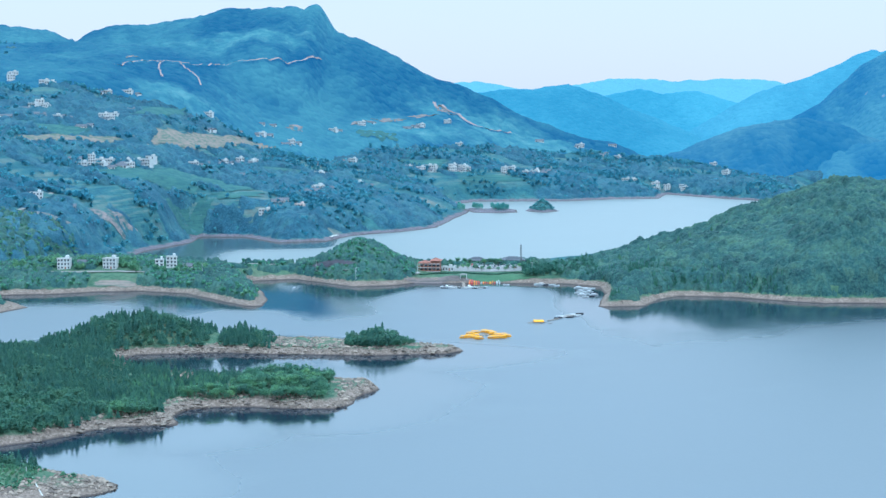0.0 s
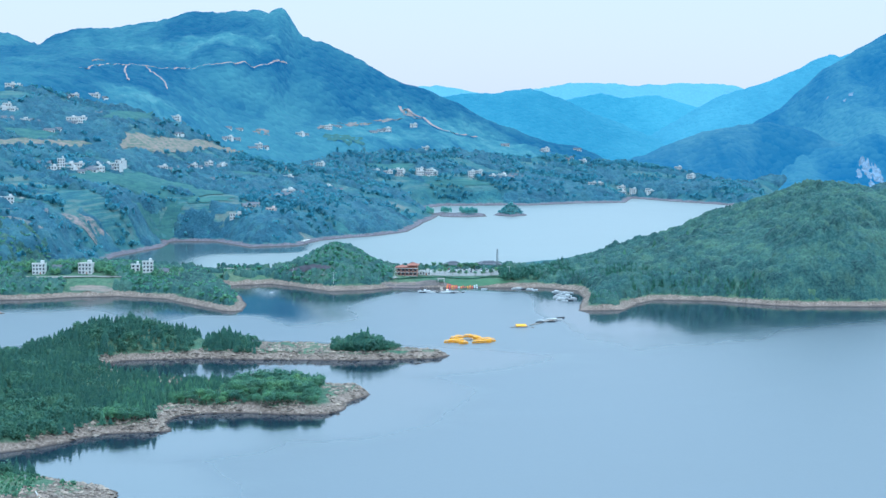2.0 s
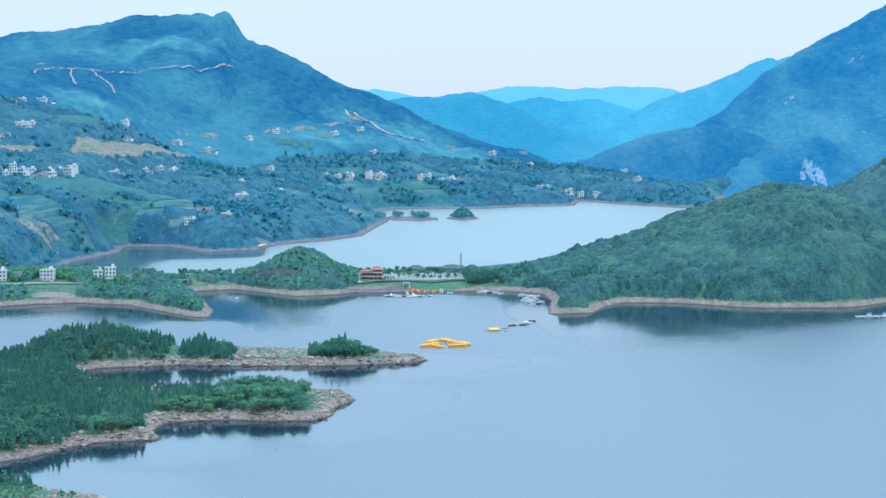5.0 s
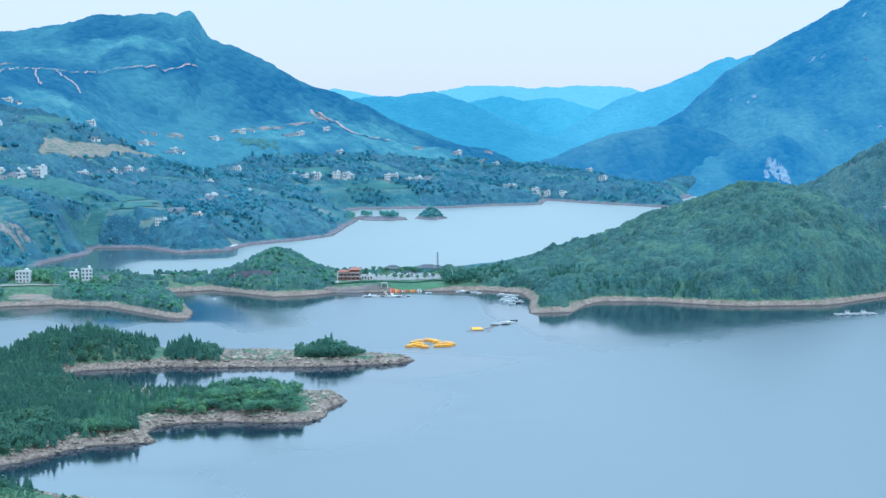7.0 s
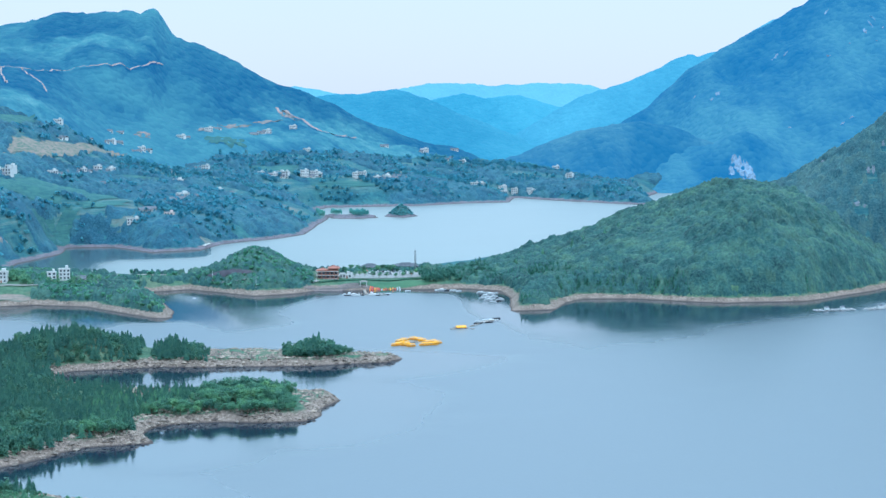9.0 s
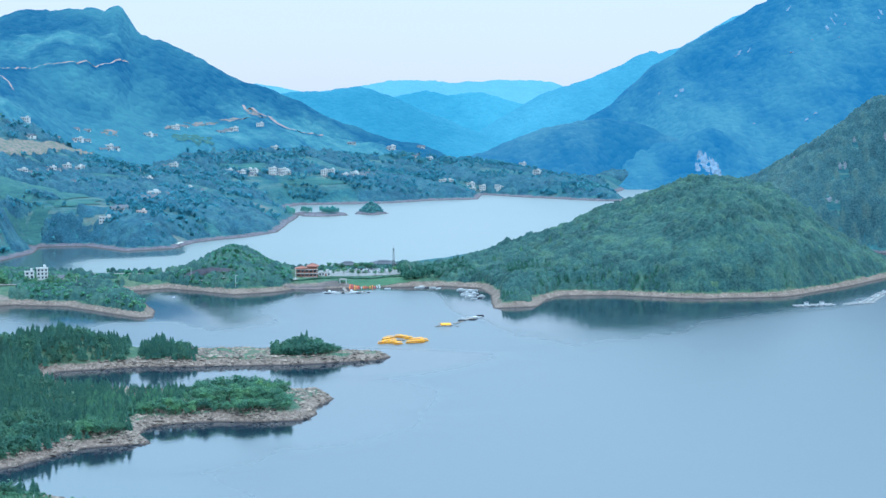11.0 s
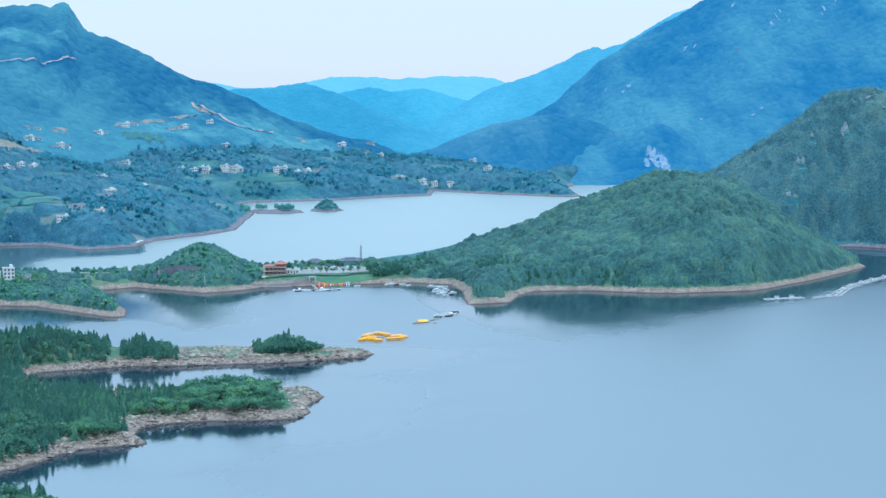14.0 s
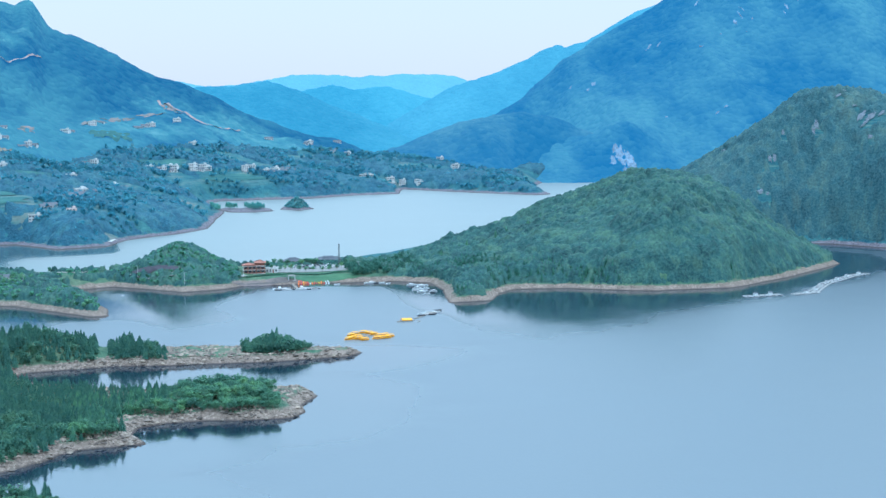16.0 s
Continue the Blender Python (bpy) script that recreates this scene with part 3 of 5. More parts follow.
opened = 0.26 + 0.5 * fbm(ex, ey * 0.6, 130, 4, 400)
for cx, cy, rx, ry, amount in ((-262, 2210, 78, 130, -1.5), (-470, 2510, 150, 60, -0.9), (-560, 2300, 90, 150, -0.8), (-140, 2400, 50, 80, -0.7), (-300, 2430, 110, 55, 0.6), (-70, 2330, 70, 60, 0.5),
                               (-330, 1990, 70, 60, 0.5), (-210, 2130, 60, 60, 0.35), (30, 2420, 60, 50, -0.3), (-190, 2500, 40, 60, 0.3), (110, 2470, 130, 90, 0.7)):
    opened = opened + bump(ex, ey, cx, cy, rx, ry, amount)
west.data.attributes.new("open_land", "FLOAT", "POINT").data.foreach_set("value", np.clip(opened, 0, 1).astype(np.float32))
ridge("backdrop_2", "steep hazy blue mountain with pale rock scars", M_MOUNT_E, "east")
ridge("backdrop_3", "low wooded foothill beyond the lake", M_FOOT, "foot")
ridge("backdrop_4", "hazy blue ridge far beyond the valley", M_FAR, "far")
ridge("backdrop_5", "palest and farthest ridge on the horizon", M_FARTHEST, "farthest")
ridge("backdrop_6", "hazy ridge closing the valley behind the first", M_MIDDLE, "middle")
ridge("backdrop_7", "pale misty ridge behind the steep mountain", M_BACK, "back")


# ---------------------------------------------------------------- trees
def fir_crown(seed, tiers=7, arms=7):
    """A pointed fir crown of drooping, ragged tiers; unit height."""
    rng = np.random.default_rng(seed)
    verts, faces = [], []
    for i in range(tiers):
        f = i / tiers
        z0, r0 = 0.10 + 0.86 * f, 0.205 * (1 - f) ** 0.85 + 0.012
        base = len(verts)
        verts.append((0.01 * rng.normal(), 0.01 * rng.normal(), min(1.0, z0 + 0.24 - 0.08 * f)))
        turn = rng.uniform(0, 6.28)
        for k in range(2 * arms):
            r = r0 * (rng.uniform(0.8, 1.25) if k % 2 == 0 else rng.uniform(0.4, 0.62))
            a = turn + math.pi * k / arms + rng.normal() * 0.08
            verts.append((r * math.cos(a), r * math.sin(a), z0 - (0.035 if k % 2 == 0 else -0.02) + 0.015 * rng.normal()))
        for k in range(2 * arms):
            faces.append((base, base + 1 + k, base + 1 + (k + 1) % (2 * arms)))
    return np.array(verts), np.array(faces)


def leaf_crown(seed, clumps=8, leaves=15, size=0.17, squat=0.75, low=0.28):
    """A broad crown of many small leaf sprays in clumps, uneven with gaps; unit height."""
    rng = np.random.default_rng(seed)
    verts, faces = [], []
    for _ in range(clumps):
        d = rng.normal(size=3)
        d /= np.linalg.norm(d)
        c = d * rng.uniform(0.15, 0.32) * np.array([1.0, 1.0, squat])
        r = rng.uniform(0.15, 0.26)
        for _ in range(leaves):
            n = rng.normal(size=3)
            n[2] += 0.35
            n /= np.linalg.norm(n)
            p = c + n * r * rng.uniform(0.35, 1.2)
            face = n + 0.6 * rng.normal(size=3)
            u = np.cross(face, rng.normal(size=3))
            u /= np.linalg.norm(u) + 1e-9
            v = np.cross(face, u)
            v /= np.linalg.norm(v) + 1e-9
            s = size * rng.uniform(0.6, 1.15)
            b = len(verts)
            for a, q in ((-0.5, -0.35), (0.5, -0.42), (0.42, 0.4), (-0.38, 0.5)):
                verts.append(p + s * (a * u + q * v))
            faces += [(b, b + 1, b + 2), (b, b + 2, b + 3)]
    verts = np.array(verts)
    verts[:, 2] -= verts[:, 2].min()
    verts[:, 2] *= (1 - low) / verts[:, 2].max()
    verts[:, 2] += low
    return verts, np.array(faces)


def trunk_mesh(seed, tall, thick, limbs):
    """A tapered, slightly bent trunk with limbs; unit height."""
    rng = np.random.default_rng(seed)
    verts, faces = [], []

    def branch(a, b, ra, rb):
        a, b = np.array(a), np.array(b)
        t = (b - a) / np.linalg.norm(b - a)
        u = np.cross(t, (0.3, 0.8, 0.1))
        u /= np.linalg.norm(u)
        v = np.cross(t, u)
        s = len(verts)
        for p, r in ((a, ra), ((a + b) / 2 + 0.01 * rng.normal(size=3), (ra + rb) / 2), (b, rb)):
            for k in range(5):
                verts.append(p + r * (math.cos(1.2566 * k) * u + math.sin(1.2566 * k) * v))
        for j in range(2):
            for k in range(5):
                p, q = s + 5 * j + k, s + 5 * j + (k + 1) % 5
                faces.extend([(p, q, q + 5), (p, q + 5, p + 5)])

    branch((0, 0, -0.05), (0.01, 0, tall), thick, thick * 0.3)
    for k in range(limbs):
        a, z = rng.uniform(0, 6.28), tall * rng.uniform(0.35, 0.85)
        branch((0, 0, z), (0.22 * math.cos(a), 0.22 * math.sin(a), z + 0.16), thick * 0.5, thick * 0.15)
    return np.array(verts), np.array(faces)


FIRS = [fir_crown(k) for k in range(6)]
LEAFS = [leaf_crown(20 + k, 15, 34, 0.075, 0.95) for k in range(6)]
SMALL_TREES = [leaf_crown(80 + k, 8, 13, 0.135, 0.95, 0.12) for k in range(6)]
GROVES = [leaf_crown(140 + k, 4, 7, 0.30, 0.8, 0.0) for k in range(6)]
SHRUBS = [leaf_crown(100 + k, 4, 8, 0.30, 0.65, 0.0) for k in range(6)]
BUSHES = [leaf_crown(40 + k, 5, 9, 0.26, 0.7, 0.0) for k in range(6)]


def joined(name, label, variants, spots, material, category="trees"):
    """Many plants as one mesh. spots: rows of x, y, z, height, width factor."""
    rng = np.random.default_rng(len(spots))
    pick = rng.integers(0, len(variants), len(spots))
    turn = rng.uniform(0, 6.283, len(spots))
    vs, fs, base = [], [], 0
    for k, (v, f) in enumerate(variants):
        s = spots[pick == k]
        if not len(s):
            continue
        c, n = np.cos(turn[pick == k])[:, None], np.sin(turn[pick == k])[:, None]
        wide = (s[:, 3] * s[:, 4])[:, None]
        x = s[:, :1] + wide * (c * v[:, 0] - n * v[:, 1])
        y = s[:, 1:2] + wide * (n * v[:, 0] + c * v[:, 1])
        z = s[:, 2:3] + s[:, 3:4] * v[:, 2]
        vs.append(np.stack([x, y, z], -1).reshape(-1, 3))
        fs.append((f[None] + (base + np.arange(len(s)) * len(v))[:, None, None]).reshape(-1, 3))
        base += len(s) * len(v)
    ob = new(name, mesh_of(name, np.concatenate(vs), np.concatenate(fs), material))
    return tagged(ob, label, category, kind="stuff")


def scatter(x0, x1, y0, y1, gap, seed, keep):
    """Jittered points over a stretch of the plan with their ground height, where keep(x, y, z) holds."""
    rng = np.random.default_rng(seed)
    x, y = np.meshgrid(np.arange(x0, x1, gap), np.arange(y0, y1, gap))
    x = (x + rng.uniform(-0.48, 0.48, x.shape) * gap).ravel()
    y = (y + rng.uniform(-0.48, 0.48, y.shape) * gap).ravel()
    z = height(x, y)
    k = keep(x, y, z)
    return x[k], y[k], z[k], rng


def crowns(x, y, size, seed):
    """Rounded crowns side by side over plan points: how high (0..1), and a number for each crown."""
    u, v = x / size, y / size
    iu, iv = np.floor(u), np.floor(v)
    best, tint = np.zeros(x.shape), np.full(x.shape, 0.5)
    for i in (-1, 0, 1):
        for j in (-1, 0, 1):
            cx, cy = iu + i, iv + j
            dx = u - cx - 0.5 - 0.42 * lattice(cx, cy, seed)
            dy = v - cy - 0.5 - 0.42 * lattice(cx, cy, seed + 1)
            z = (0.74 + 0.26 * lattice(cx, cy, seed + 2)) * (1 - (dx * dx + dy * dy) / (0.66 + 0.16 * lattice(cx, cy, seed + 3)) ** 2)
            tint = np.where(z > best, 0.5 + 0.5 * lattice(cx, cy, seed + 4), tint)
            best = np.maximum(best, z)
    return best, tint


def thicket(name, label, x0, x1, y0, y1, step, tall, size, material, keep, seed, along=1.0):
    """Closed scrub or wood: crown beside crown over the ground, open where keep(x, y, z) fails."""
    x, y = np.meshgrid(np.arange(x0, x1, step), np.arange(y0, y1, step * 1.15))
    z = height(x, y)
    k = keep(x, y, z)
    big, tint = crowns(x / along, y + 0.15 * x, size, seed)
    small, tint2 = crowns(x + 0.3 * y, y, size * 0.47, seed + 20)
    lump = tall * (0.8 + 0.35 * vnoise(x / 25, y / 25, seed + 7)) * (big + 0.28 * small + 0.08 * vnoise(x / step, y / step, seed + 9))
    z = np.where(k, z + lump, z - 0.6)
    r, c = x.shape
    i = np.arange(r * c).reshape(r, c)
    q = np.stack([i[:-1, :-1], i[:-1, 1:], i[1:, 1:], i[1:, :-1]], -1).reshape(-1, 4)
    q = q[k.ravel()[q].sum(1) > 0]
    old, q2 = np.unique(q, return_inverse=True)
    v = np.stack([x, y, z], -1).reshape(-1, 3)[old]
    me = mesh_of(name, v, q2.reshape(-1, 4), material, flat=False)
    me.attributes.new("crown", "FLOAT", "POINT").data.foreach_set("value", (0.6 * tint + 0.4 * tint2).astype(np.float32).ravel()[old])
    return tagged(new(name, me), label, "scrub", kind="stuff")


def rows_of(x, y, z, tall, wide):
    return np.stack([x, y, z - 0.2, tall, wide], 1)


def tree_kind(name, label, category, crown, trunk, material, group):
    root = tagged(new(name), label, category, group)
    for part_name, (v, f), m in (("trunk", trunk, M_BARK), ("crown", crown, material)):
        ob = new(part_name, mesh_of(part_name, v, f, m))
        ob.parent = root
    return root


# open land on the slopes across the lake: middle, half length, half depth, turn
STUBBLE_FIELDS = ((-412, 1638, 57, 10, 66), (-369, 1707, 41, 11, 46), (-293, 1818, 78, 22, 72), (-272, 1905, 80, 12, 74), (-237, 2005, 46, 9, 71), (-109, 2007, 32, 7, 47))
CROP_FIELDS = ((-311, 1597, 50, 20, 57), (-267, 1668, 48, 22, 57), (-229, 1688, 28, 16, 50), (-406, 1702, 39, 12, 61), (-94, 2247, 31, 16, 47), (-335, 1887, 75, 12, 76),
        (-191, 1857, 44, 9, 53), (-213, 1660, 29, 9, 34), (-263, 1602, 38, 9, 58), (-27, 2199, 46, 12, 32), (70, 2175, 45, 8, 17), (-351, 1426, 30, 10, 41), (-142, 1776,
        27, 8, 25))
EARTH_CUTS = ((-339, 1352, 22, 7, 35), (-355, 1350, 12, 5, 35), (-307, 1441, 20, 6, 50), (-300, 1469, 14, 5, 50), (2, 2460, 16, 9, -36), (-112, 2306, 30, 5, 62), (-80, 2360, 26, 7, 45), (-34, 2411, 20, 7, 37), (-205, 2174, 15, 6, 45), (-422, 2164, 12, 4, 60))
OUTCROPS = ((495, 1517, 2, 2.5, 0), (569, 1461, 2.4, 4, 0), (565, 1459, 1.6, 3, 0), (520, 1461, 1.6, 2.6, 0), (524, 1459, 1.5, 2.4, 0), (606, 1439, 5, 2.5, 20), (611,
        1432, 5, 2.4, 10), (604, 1430, 4, 1.6, 10), (621, 1427, 4, 2, 0), (602, 1414, 1.5, 2.6, 20), (608, 1480, 2, 2, 0), (598, 1473, 3, 1.5, 0), (539, 1473, 1.4, 2, 0),
        (502, 1443, 2.4, 2, 0), (508, 1439, 1.5, 1.2, 0), (606, 1454, 2, 1.3, 0))


def on_rock(x, y):
    there = np.zeros(x.shape, bool)
    for cx, cy, rx, ry, turn in OUTCROPS:
        there |= ((x - cx) / (rx + 1.5)) ** 2 + ((y - cy + 3) / (ry + 5)) ** 2 < 1
    return there


def in_field(x, y):
    there = np.zeros(x.shape, bool)
    for cx, cy in ((-364, 1352), (-356, 1375), (-357, 1407), (-357, 1434), (-358, 1460)):      # the verges of the white lane
        there |= (x - cx) ** 2 + (y - cy) ** 2 < 81
    for cx, cy, rx, ry, turn in STUBBLE_FIELDS + CROP_FIELDS + EARTH_CUTS:
        c, s = math.cos(radians(turn)), math.sin(radians(turn))
        u, v = (x - cx) * c + (y - cy) * s, (y - cy) * c - (x - cx) * s
        there |= (u / rx) ** 2 + (v / ry) ** 2 < 1 + 0.5 * vnoise(x / 15, y / 15, 61)
    return there


# peninsulas in the foreground
def bare(x, y):
    """Open stony ground on the two narrow arms."""
    arm = (y > 870) & (x > -97) & ~(((x + 37) / 20) ** 2 + ((y - 904) / 12) ** 2 < 1)
    gap = (y > 870) & (x > -136) & (x < -129.5)
    tip = (y < 860) & (x > -56)
    return arm | gap | tip


px_, py_, pz_, rng = scatter(-345, 20, 600, 960, 2.9, 11, lambda x, y, z: ((z > 3.2 + 1.1 * vnoise(x / 9, y / 9, 5) + 0.7 * vnoise(x / 23, y / 23, 51)) | (((x + 37) / 20) ** 2 + ((y - 904) / 12) ** 2 < 1))
        & (z > 2.4) & ~bare(x, y) & (vnoise(x / 14, y / 14, 8) > -0.8))
broad = ((((px_ + 37) / 22) ** 2 + ((py_ - 904) / 14) ** 2 < 1) & (vnoise(px_ * 3.1, py_ * 2.7, 33) > -0.35) | ((vnoise(px_ / 22, py_ / 22, 15) > 0.55) & (py_ < 850)) |
        ((py_ > 860) & (vnoise(px_ / 7, py_ / 7, 66) > 0.3)) | ((px_ > -104) & (py_ < 850)) | ((py_ < 725) & (px_ < -165)))
tall = np.where(broad, rng.uniform(3.5, 6.5, len(px_)), rng.uniform(3.4, 8.0, len(px_)) * (1 + 0.25 * vnoise(px_ / 12, py_ / 12, 44)))
tall *= np.where(broad & (px_ > -100) & (py_ < 850), 1.25 * (1 + 0.4 * vnoise(px_ / 11, py_ / 11, 47)), 1.0)
tall *= np.where((py_ > 870) & (px_ > -80), 0.75 + 0.75 * np.clip(1 - ((px_ + 41) / 19) ** 2, 0, 1), 1.0)
tall *= np.where((py_ > 870) & (px_ > -128) & (px_ < -95), np.interp(px_, [-128, -120, -113, -104, -97], [0.8, 1.2, 1.15, 0.75, 0.45]), 1.0)
tall *= np.where((px_ > -178) & (px_ < -98) & (py_ < 850) & (py_ > 748), 0.62, 1.0)
tall *= np.where((px_ > -104) & (py_ < 850), 0.82, 1.0)
front = (px_ > -150)
fir_rows = rows_of(px_, py_, pz_, tall, np.where(broad, 1.15, rng.uniform(1.25, 1.75, len(px_))))
picked_f = np.flatnonzero(front & ~broad)[:290]
picked_b = np.flatnonzero(front & broad)[:290]
loose_f = np.setdiff1d(np.flatnonzero(~broad), picked_f)
loose_b = np.setdiff1d(np.flatnonzero(broad), picked_b)
joined("fir_forest", "dense dark green pointed fir trees", FIRS, fir_rows[loose_f], M_FIR)
joined("broadleaf_thicket", "bright green leafy bushes and trees", SMALL_TREES, fir_rows[loose_b], M_LEAF)
fir_kinds = [tree_kind("fir_tree", "dark green pointed fir tree on the lake bank", "fir tree", FIRS[k], trunk_mesh(k, 0.9, 0.018, 0), M_FIR, "firs on the peninsula") for k in range(4)]
leaf_kinds = [tree_kind("broadleaf_tree", "leafy bright green tree on the lake bank", "tree", LEAFS[k], trunk_mesh(30 + k, 0.6, 0.03, 4), M_LEAF, "leafy trees on the peninsula") for k in range(4)]
for rows, kinds in ((fir_rows[picked_f], fir_kinds), (fir_rows[picked_b], leaf_kinds)):
    for n, (x, y, z, h, w) in enumerate(rows):
        first = kinds[n % 4]
        m = pose(x, y, z, 0, 0, (n * 77) % 360)
        if n < 4:
            t = first
            t.matrix_basis = m
        else:
            t = copy_thing(first, m)
        t.scale = (h * w, h * w, h)

sx, sy, sz, rng = scatter(-330, -115, 500, 620, 2.2, 12, lambda x, y, z: (z > 3.4) & ((x < -152) | (((x + 138) / 7) ** 2 + ((y - 588) / 4) ** 2 < 1)))
joined("spit_bushes", "low green bushes on a stony spit", SHRUBS, rows_of(sx, sy, sz, rng.uniform(0.7, 2.0, len(sx)), rng.uniform(1.1, 1.7, len(sx))), M_LEAF)

# isthmus, island hill and the wooded hill beyond
RESORT = (-22, 92, 1215, 1300)


HILL_CUTS = ((-97, 1247, 9, 3.6, -40), (-86, 1238, 10, 3.4, -32), (-73, 1229, 8, 3.0, -24))


def built(x, y):
    resort = (x > RESORT[0]) & (x < RESORT[1]) & (y > RESORT[2]) & (y < RESORT[3])
    lawn = (x > -264) & (x < -230) & (y > 1160) & (y < 1212)
    yards = ((x + 289) ** 2 + (y - 1199) ** 2 < 81) | ((x + 254) ** 2 + (y - 1200) ** 2 < 90) | ((x + 213) ** 2 + (y - 1211) ** 2 < 70) | ((x + 197) ** 2 + (y - 1213) ** 2 < 36)
    verge = (x > -300) & (x < -225) & (y > 1182) & (y < 1196)
    cut = np.zeros(x.shape, bool)
    for cx, cy, rx, ry, turn in HILL_CUTS:
        c, n = math.cos(radians(turn)), math.sin(radians(turn))
        cut |= (((x - cx) * c + (y - cy) * n) / rx) ** 2 + (((y - cy) * c - (x - cx) * n) / (ry + 1.0)) ** 2 < 1.1
    return resort | lawn | yards | verge | cut


def hill_green(x, y, z):
    return (z > 3.9 + vnoise(x / 12, y / 12, 6)) & ~built(x, y)


thicket("hill_scrub", "closed green scrub over a rounded hill", 60, 500, 1085, 1330, 1.2, 6.2, 5.4, M_SCRUB, hill_green, 301, 1.6)
thicket("isthmus_scrub", "closed green scrub on the isthmus and its small hill", -420, 60, 1040, 1345, 1.3, 5.2, 5.0, M_SCRUB,
        lambda x, y, z: hill_green(x, y, z) & ~((x > -200) & (x < -118) & (y > 1235) & (vnoise(x / 9, y / 9, 77) < 0.35)), 311)
thicket("east_hill_scrub", "closed scrub on a steep stony hill", 400, 800, 1300, 1660, 1.9, 6.5, 6.5, M_HAZY_STEEP,
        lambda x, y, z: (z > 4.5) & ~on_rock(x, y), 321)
thicket("valley_wood", "woods and hedgerows over the valley slopes", -640, 640, 1180, 2640, 2.4, 6.5, 8.5, M_HAZY_WOODROOF,
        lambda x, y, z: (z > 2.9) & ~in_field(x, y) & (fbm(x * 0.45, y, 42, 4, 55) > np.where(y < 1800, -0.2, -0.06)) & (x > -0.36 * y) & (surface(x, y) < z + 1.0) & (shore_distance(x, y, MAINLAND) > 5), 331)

ix, iy, iz, rng = scatter(-420, 60, 1040, 1345, 4.6, 14, lambda x, y, z: (z > 4.4 + vnoise(x / 12, y / 12, 6)) & ~built(x, y) & ~((x > -200) & (x < -118) & (y > 1235) & (vnoise(x / 5, y / 5, 77) < 0.55)))
joined("isthmus_trees", "leafy green trees and bushes along the isthmus", SHRUBS, rows_of(ix, iy, iz, rng.uniform(2.2, 4.6, len(ix)), rng.uniform(1.2, 1.7, len(ix))), M_SHRUB)
fx, fy, fz, rng = scatter(70, 340, 1085, 1300, 3.8, 15, lambda x, y, z: (z > 4.2) & (z < 17) & (vnoise(x / 45, y / 45, 25) > 0.05) & ~built(x, y))
nx, ny, nz, rng2 = scatter(64, 122, 1232, 1312, 4.2, 28, lambda x, y, z: (z > 3.6) & ((x - 64) * 0.75 > (y - 1262)) & (vnoise(x / 10, y / 10, 29) > -0.45))
yx, yy, yz, rng3 = scatter(-330, -180, 1196, 1226, 4.4, 31, lambda x, y, z: (z > 3.6) & (vnoise(x / 9, y / 9, 32) > -0.3) & (((x + 289) / 8) ** 2 + ((y - 1199) / 9) ** 2
        > 1) & (((x + 254) / 9) ** 2 + ((y - 1200) / 9) ** 2 > 1)
                             & (((x + 213) / 10) ** 2 + ((y - 1207) / 8) ** 2 > 1) & (((x + 197) / 6) ** 2 + ((y - 1211) / 6) ** 2 > 1) & (((x + 277) / 5) ** 2 + ((y - 1203) / 6) ** 2 > 1))
joined("yard_trees", "leafy dark green trees round the lakeside houses", SMALL_TREES, rows_of(yx, yy, yz, rng3.uniform(3.5, 6.8, len(yx)), rng3.uniform(1.0, 1.4, len(yx))), M_LEAF)
joined("plaza_trees", "mixed dark trees beside the car park", FIRS[:3] + SMALL_TREES[:3], rows_of(nx, ny, nz, rng2.uniform(4.0, 8.5, len(nx)), rng2.uniform(1.0, 1.5, len(nx))), M_FIR)
joined("hill_firs", "dark firs along the foot of the hill", FIRS, rows_of(fx, fy, fz, rng.uniform(4, 7, len(fx)), rng.uniform(1.0, 1.4, len(fx))), M_HILLFIR)



def grove_here(x, y, z):
    """Clumps and hedge lines along the contours of the valley slopes."""
    clump = (fbm(x, y, 50, 3, 410) > 0.12) & (vnoise(x / 9, y / 9, 414) > -0.35)
    line = (np.abs((z / 9.0 + 0.7 * vnoise(x / 60, y / 60, 411)) % 1.0 - 0.5) < 0.09) & (vnoise(x / 35, y / 35, 412) > 0.0)
    return (z > 4.0) & (clump | line) & ~in_field(x, y) & (x > -0.34 * y) & (shore_distance(x, y, MAINLAND) > 6)


vx, vy, vz, rng = scatter(-640, 640, 1250, 2600, 6.2, 41, grove_here)
top = surface(vx, vy)
kept = (top < vz + 1)
vx, vy, vz = vx[kept], vy[kept], top[kept]
joined("valley_groves", "scattered trees and hedges over the valley slopes", GROVES, rows_of(vx, vy, vz, rng.uniform(3.0, 7.5, len(vx)), rng.uniform(1.0, 1.6, len(vx))), M_HAZY_GROVE)

